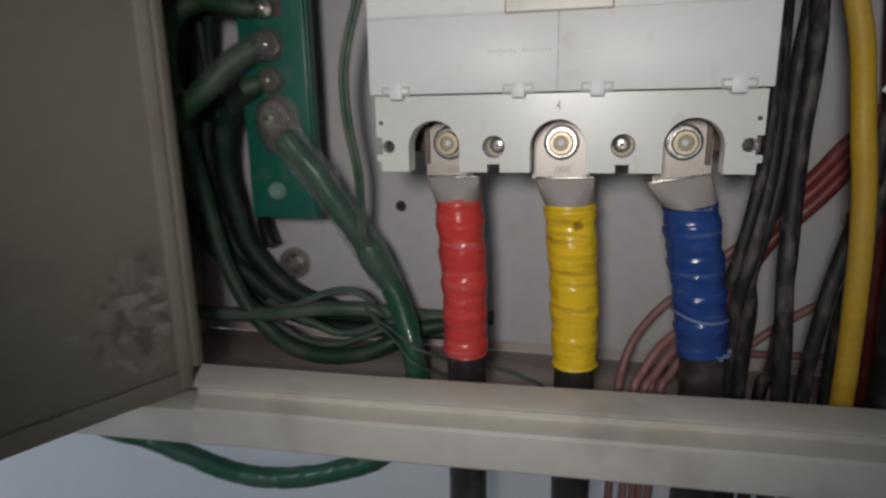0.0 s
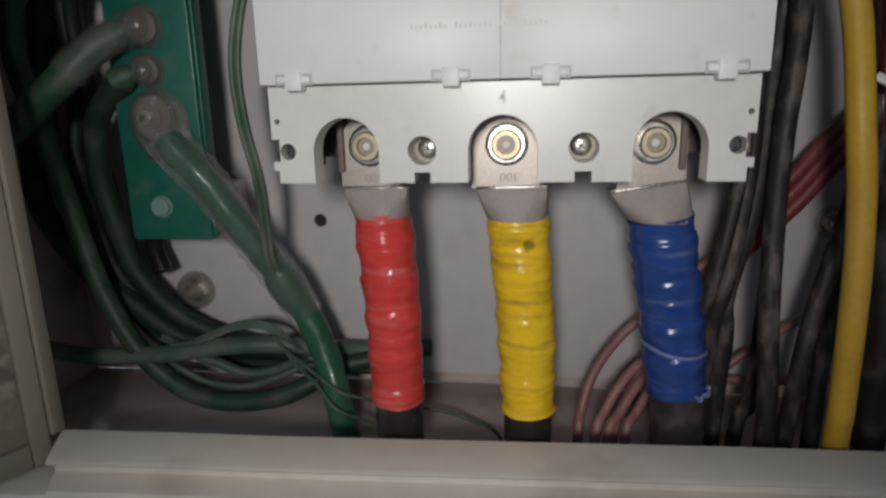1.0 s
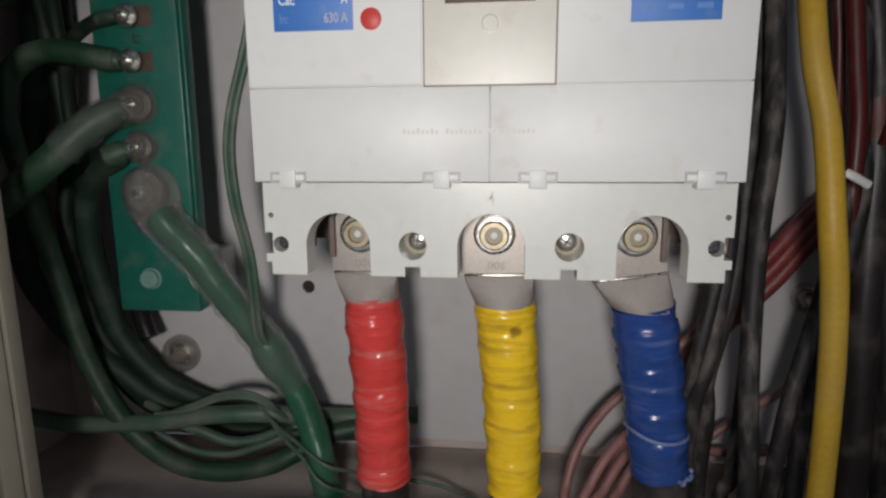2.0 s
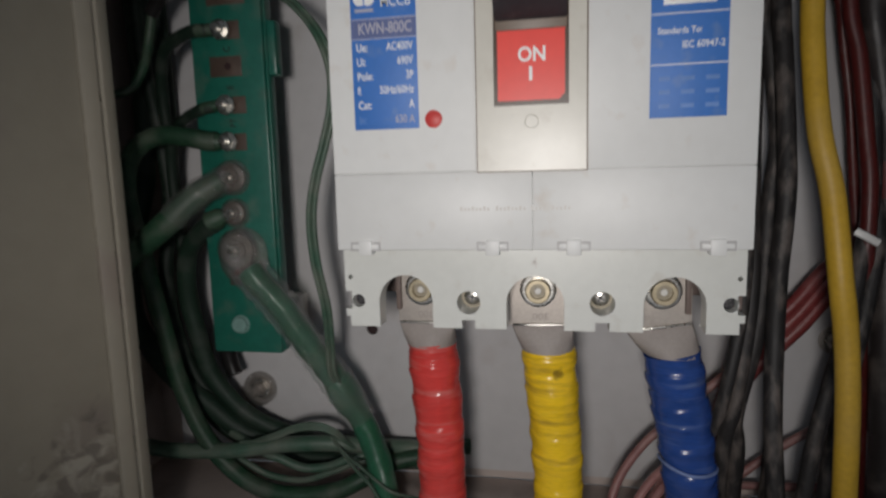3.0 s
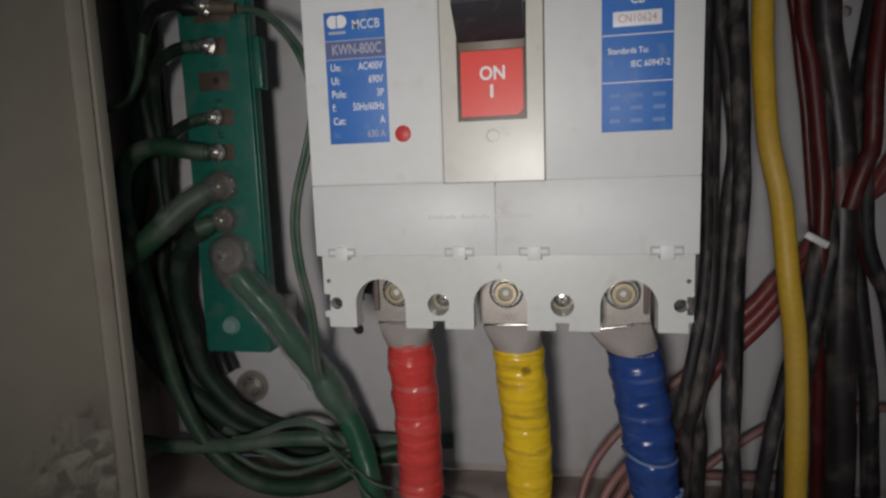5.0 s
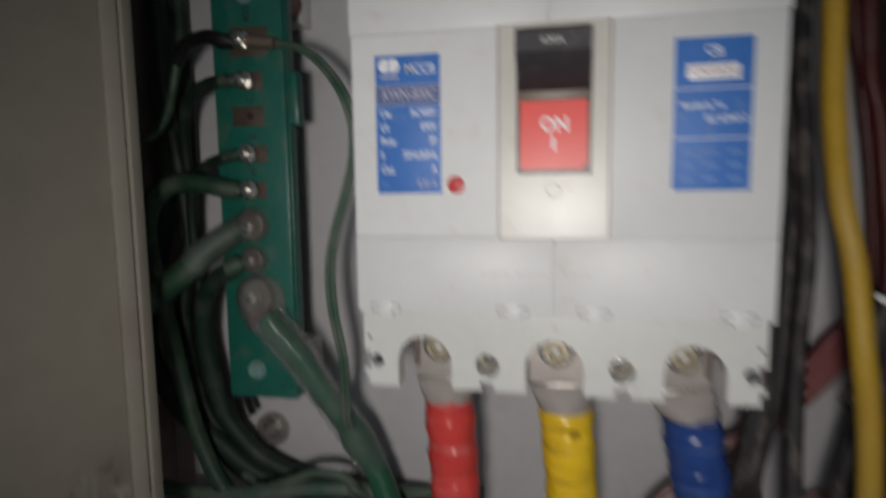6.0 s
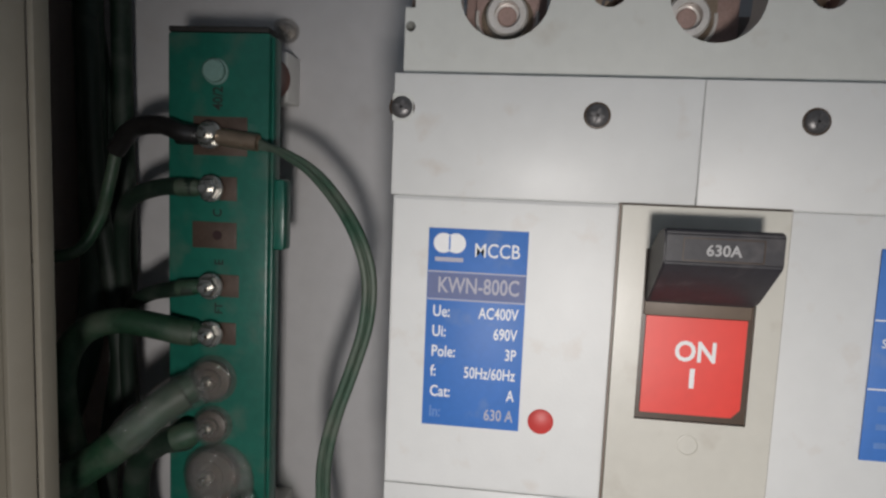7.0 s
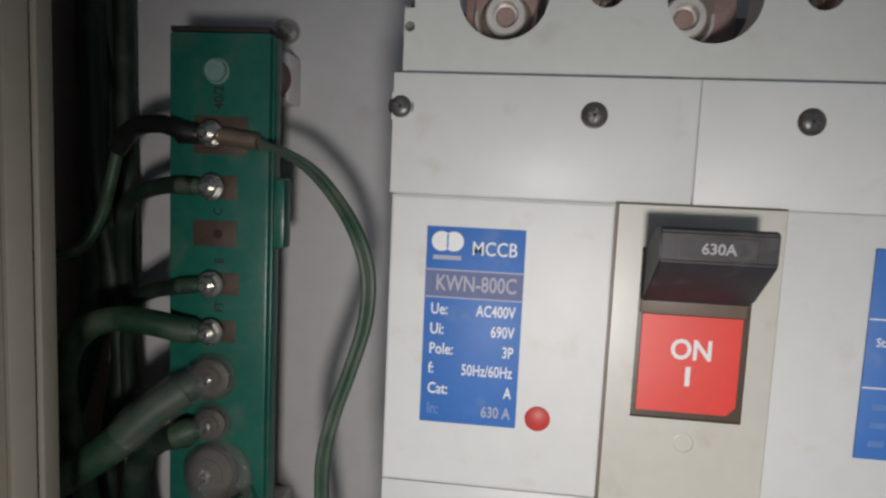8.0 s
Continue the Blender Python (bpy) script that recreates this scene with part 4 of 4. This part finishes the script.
for pts, r in (([(-370, 112, -172), (-356, 112, -175), (-334, 112, -180), (-298, 112, -183), (-244, 112, -179), (-207, 116, -174), (-168, 122, -173), (-142, 132, -178), (-106, 150, -186), (-60, 162, -188)], 6.3),
               ([(-300, 138, -150), (-272, 130, -184), (-246, 128, -198), (-225, 130, -209), (-197, 132, -212), (-170, 134, -203), (-145, 138, -194), (-114, 150, -201), (-70, 160, -206)], 2.8),
               ([(-262, 136, -176), (-226, 124, -186), (-213, 124, -190), (-193, 126, -198), (-173, 130, -197), (-152, 134, -190), (-110, 150, -186)], 3.6)):
    cable("cross_cable", pts, r, M_DUSTY, "dusty green cable lying across the cabinet bottom", group="cross cables")
for k in range(3):
    cable("cross_wire", [(-240, 112 + k, -172 - 1.5 * k), (-211, 106 + k, -165 + 1.2 * k), (-188, 106 + k, -156 + 1.5 * k), (-169, 106 + k, -154 + 1.5 * k), (-157, 110 + k, -160 + k), (-150, 120, -172), (-140, 136, -186)], 1.5, M_DUSTY, "thin grey-green wire over the cross cables", "wire", "thin earth wires", 10)
tip = thing("cable_stub", (-262, 172, -112), "cut black cable end behind the earth bar", "cable")
part("stub", tube([(-268, 150, -95), (-264, 142, -106), (-259, 138, -116), (-255, 136, -124)], 6.5), M_SLVBLK, tip)


def plate_bolt(x, z, r, label, cap=0.0):
    th = thing("plate_bolt", (x, 173, z), label, "bolt")
    part("bolt_head", lathe([(r * 0.62, 0), (r * 0.62, 4.5), (r * 0.5, 6.0), (0, 6.4)], (x, 172, z), seg=6), M_TIN, th)
    part("washer", lathe([(r, -0.8), (r, 0.6), (r * 0.9, 0.9), (0, 0.9)], (x, 172, z), seg=28), M_TIN, th)
    part("spring_washer", lathe([(r * 0.74, 0.9), (r * 0.74, 2.4), (r * 0.5, 2.4)], (x, 172, z), seg=28), M_ZINC, th)
    part("stud", lathe([(r * 0.34, 5), (r * 0.34, 15), (r * 0.26, 16.2), (0, 16.2)], (x, 172, z), seg=18), M_TIN, th)
    if cap:
        part("clear_cap", lathe(cap_profile(cap, 19.0), (x, 172.2, z), seg=28), M_CLEAR, th, "clear plastic cap")


plate_bolt(-252, -149, 11.5, "zinc hex bolt under a clear plastic cap", 14.0)
plate_bolt(-210, 244, 5.0, "small zinc bolt under a clear plastic cap", 6.0)
plate_bolt(213.5, -91.5, 10.5, "zinc hex bolt with washers on the mounting plate")

# ---- cables beside the breaker ----
cable("yellow_cable", [(153, 92, 520), (154, 90, 260), (155, 84, 141), (154, 76, 103), (155, 64, 58), (161, 58, 23), (164, 50, -21), (169, 50, -57), (172, 50, -104), (174, 52, -166), (176, 56, -240), (185, 60, -700)], 6.3, M_YEL, "yellow power cable hanging down beside the breaker")
BLACKS = (
    ([(130, 106, 520), (129, 105, 260), (128, 104, 148), (128, 102, 99), (128, 98, 62), (128, 92, 21), (126, 84, -28), (120, 76, -66), (112, 74, -108), (104, 84, -150), (104, 90, -240), (104, 92, -700)], 3.9),
    ([(140, 130, 520), (139, 126, 260), (136, 116, 100), (132, 98, 10), (132, 92, -29), (128, 86, -69), (122, 84, -112), (118, 92, -150), (118, 98, -240), (118, 100, -700)], 4.8),
    ([(143, 120, 520), (141, 118, 260), (138, 116, 150), (143, 112, 109), (148, 108, 59), (144, 104, 20), (141, 100, -31), (135, 92, -71), (124, 88, -119), (128, 96, -150), (128, 104, -240), (128, 106, -700)], 5.2),
    ([(152, 124, 520), (151, 122, 260), (145, 104, 146), (146, 98, 107), (147, 90, 59), (146, 82, 21), (143, 80, -27), (142, 78, -66), (139, 66, -113), (143, 64, -184), (144, 70, -260), (148, 96, -700)], 5.4),
    ([(150, 134, 520), (150, 132, 260), (157, 128, 100), (158, 126, 61), (156, 120, -35), (154, 112, -87), (153, 108, -130), (150, 108, -192), (142, 110, -260), (142, 110, -700)], 4.6),
    ([(208, 150, 240), (209, 128, 90), (209, 124, 60), (208, 118, 20), (204, 115, -9), (198, 110, -41), (189, 100, -69), (181, 95, -98), (173, 92, -132), (168, 90, -166), (165, 90, -203), (164, 90, -270), (164, 90, -700)], 4.9),
    ([(216, 152, 240), (215, 134, 90), (214, 128, 40), (213, 120, 5), (211, 115, -19), (205, 110, -51), (198, 105, -83), (191, 100, -116), (184, 98, -155), (182, 96, -206), (182, 96, -280), (182, 96, -700)], 5.0),
    ([(250, 152, 200), (232, 140, 97), (231, 132, 62), (236, 130, 28), (239, 130, -7), (244, 130, -26), (256, 132, -56), (270, 140, -120)], 5.0),
    ([(240, 150, -20), (246, 142, -81), (251, 140, -123), (254, 140, -167), (256, 138, -211), (256, 130, -300), (256, 130, -700)], 6.0),
)
for pts, r in BLACKS:
    cable("black_cable", pts, r, M_BLACK, "dusty black power cable hanging beside the breaker", group="black cables")
big = thing("sleeved_cable", (225, 120, -700), "thick black cable with a red sleeve band", "cable")
part("sheath", tube([(200, 132, 520), (203, 131, 260), (206, 130, 147), (212, 130, 106), (219, 128, 56), (220, 125, 27), (221, 123, -5), (221, 122, -33), (222, 120, -77), (225, 120, -132), (227, 120, -201), (227, 120, -700)], 9.4, 18), M_CORE, big)
part("red_band", tube([(219, 126, 40), (220, 125, 27), (220, 124, 16)], 10.2, 18), M_REDW, big, "shiny red band")
for pts, r in (([(183, 126, 520), (187, 126, 260), (191, 126, 147), (198, 124, 106), (203, 120, 57), (205, 116, 28), (205, 114, -4), (205, 114, -31), (206, 118, -77), (214, 130, -120), (222, 140, -240)], 4.8),
               ([(178, 132, 520), (182, 134, 220), (192, 136, 130), (200, 138, 80), (206, 140, 30), (212, 142, -20), (218, 144, -80)], 3.2),
               ([(245, 120, 520), (241, 119, 260), (235, 118, 141), (232, 116, 99), (232, 114, 55), (229, 112, 45), (224, 112, 29), (221, 114, 13)], 5.4),
               ([(229, 132, 33), (235, 132, 4), (241, 132, -22), (253, 134, -44), (280, 150, -60)], 4.4)):
    cable("red_wire", pts, r, M_REDW, "dark red power wire beside the breaker", "wire", "red wires")
for k in (-1, 0, 1):
    o = 8.0 * k + 3.0
    cable("red_wire", [(262, 150, 36 + o), (223 + 0.3 * o, 150, -9 - o), (207 + 0.3 * o, 146, -26 - o), (191 + 0.3 * o, 142, -42 - o), (176 + 0.3 * o, 140, -61 - o), (161 + 0.3 * o, 140, -78 - o), (143 + 0.3 * o, 142, -101 - o), (128, 140, -140 - o), (118, 136, -200), (112, 130, -300)], 5.0, M_REDX,
          "dark red wire crossing behind the black cables", "wire", "red wires")
for pts in ([(40, 84, -330), (44, 90, -222), (47, 100, -200), (55, 110, -179), (71, 120, -159), (89, 125, -143), (109, 125, -122), (132, 128, -101), (152, 140, -80)],
            [(50, 82, -330), (54, 88, -220), (62, 98, -198), (76, 108, -179), (97, 120, -164), (113, 122, -147), (134, 132, -126)],
            [(57, 80, -330), (61, 86, -218), (70, 95, -199), (83, 105, -182), (100, 117, -171), (118, 126, -158)],
            [(68, 82, -330), (72, 88, -218), (80, 96, -199), (92, 106, -184), (108, 121, -179), (124, 130, -170)],
            [(62, 90, -330), (66, 96, -222), (74, 106, -198), (92, 118, -174), (112, 130, -158), (130, 136, -140)],
            [(110, 140, -206), (138, 145, -194), (158, 147, -178), (182, 149, -160), (209, 150, -145), (249, 150, -139), (296, 152, -137)],
            [(112, 146, -204), (136, 150, -200), (173, 151, -199), (206, 151, -197), (250, 152, -196)]):
    cable("pink_wire", pts, 3.1, M_PINKW, "dusty pinkish red control wire", "wire", "pink wires", 12)
tie = thing("cable_tie", (200, 116, -9), "white nylon cable tie tail", "cable tie")
part("strap", tube([(184, 82, 0), (189, 80, -3), (196, 81, -7)], 2.3, 8, flat=0.5), M_TIE, tie)
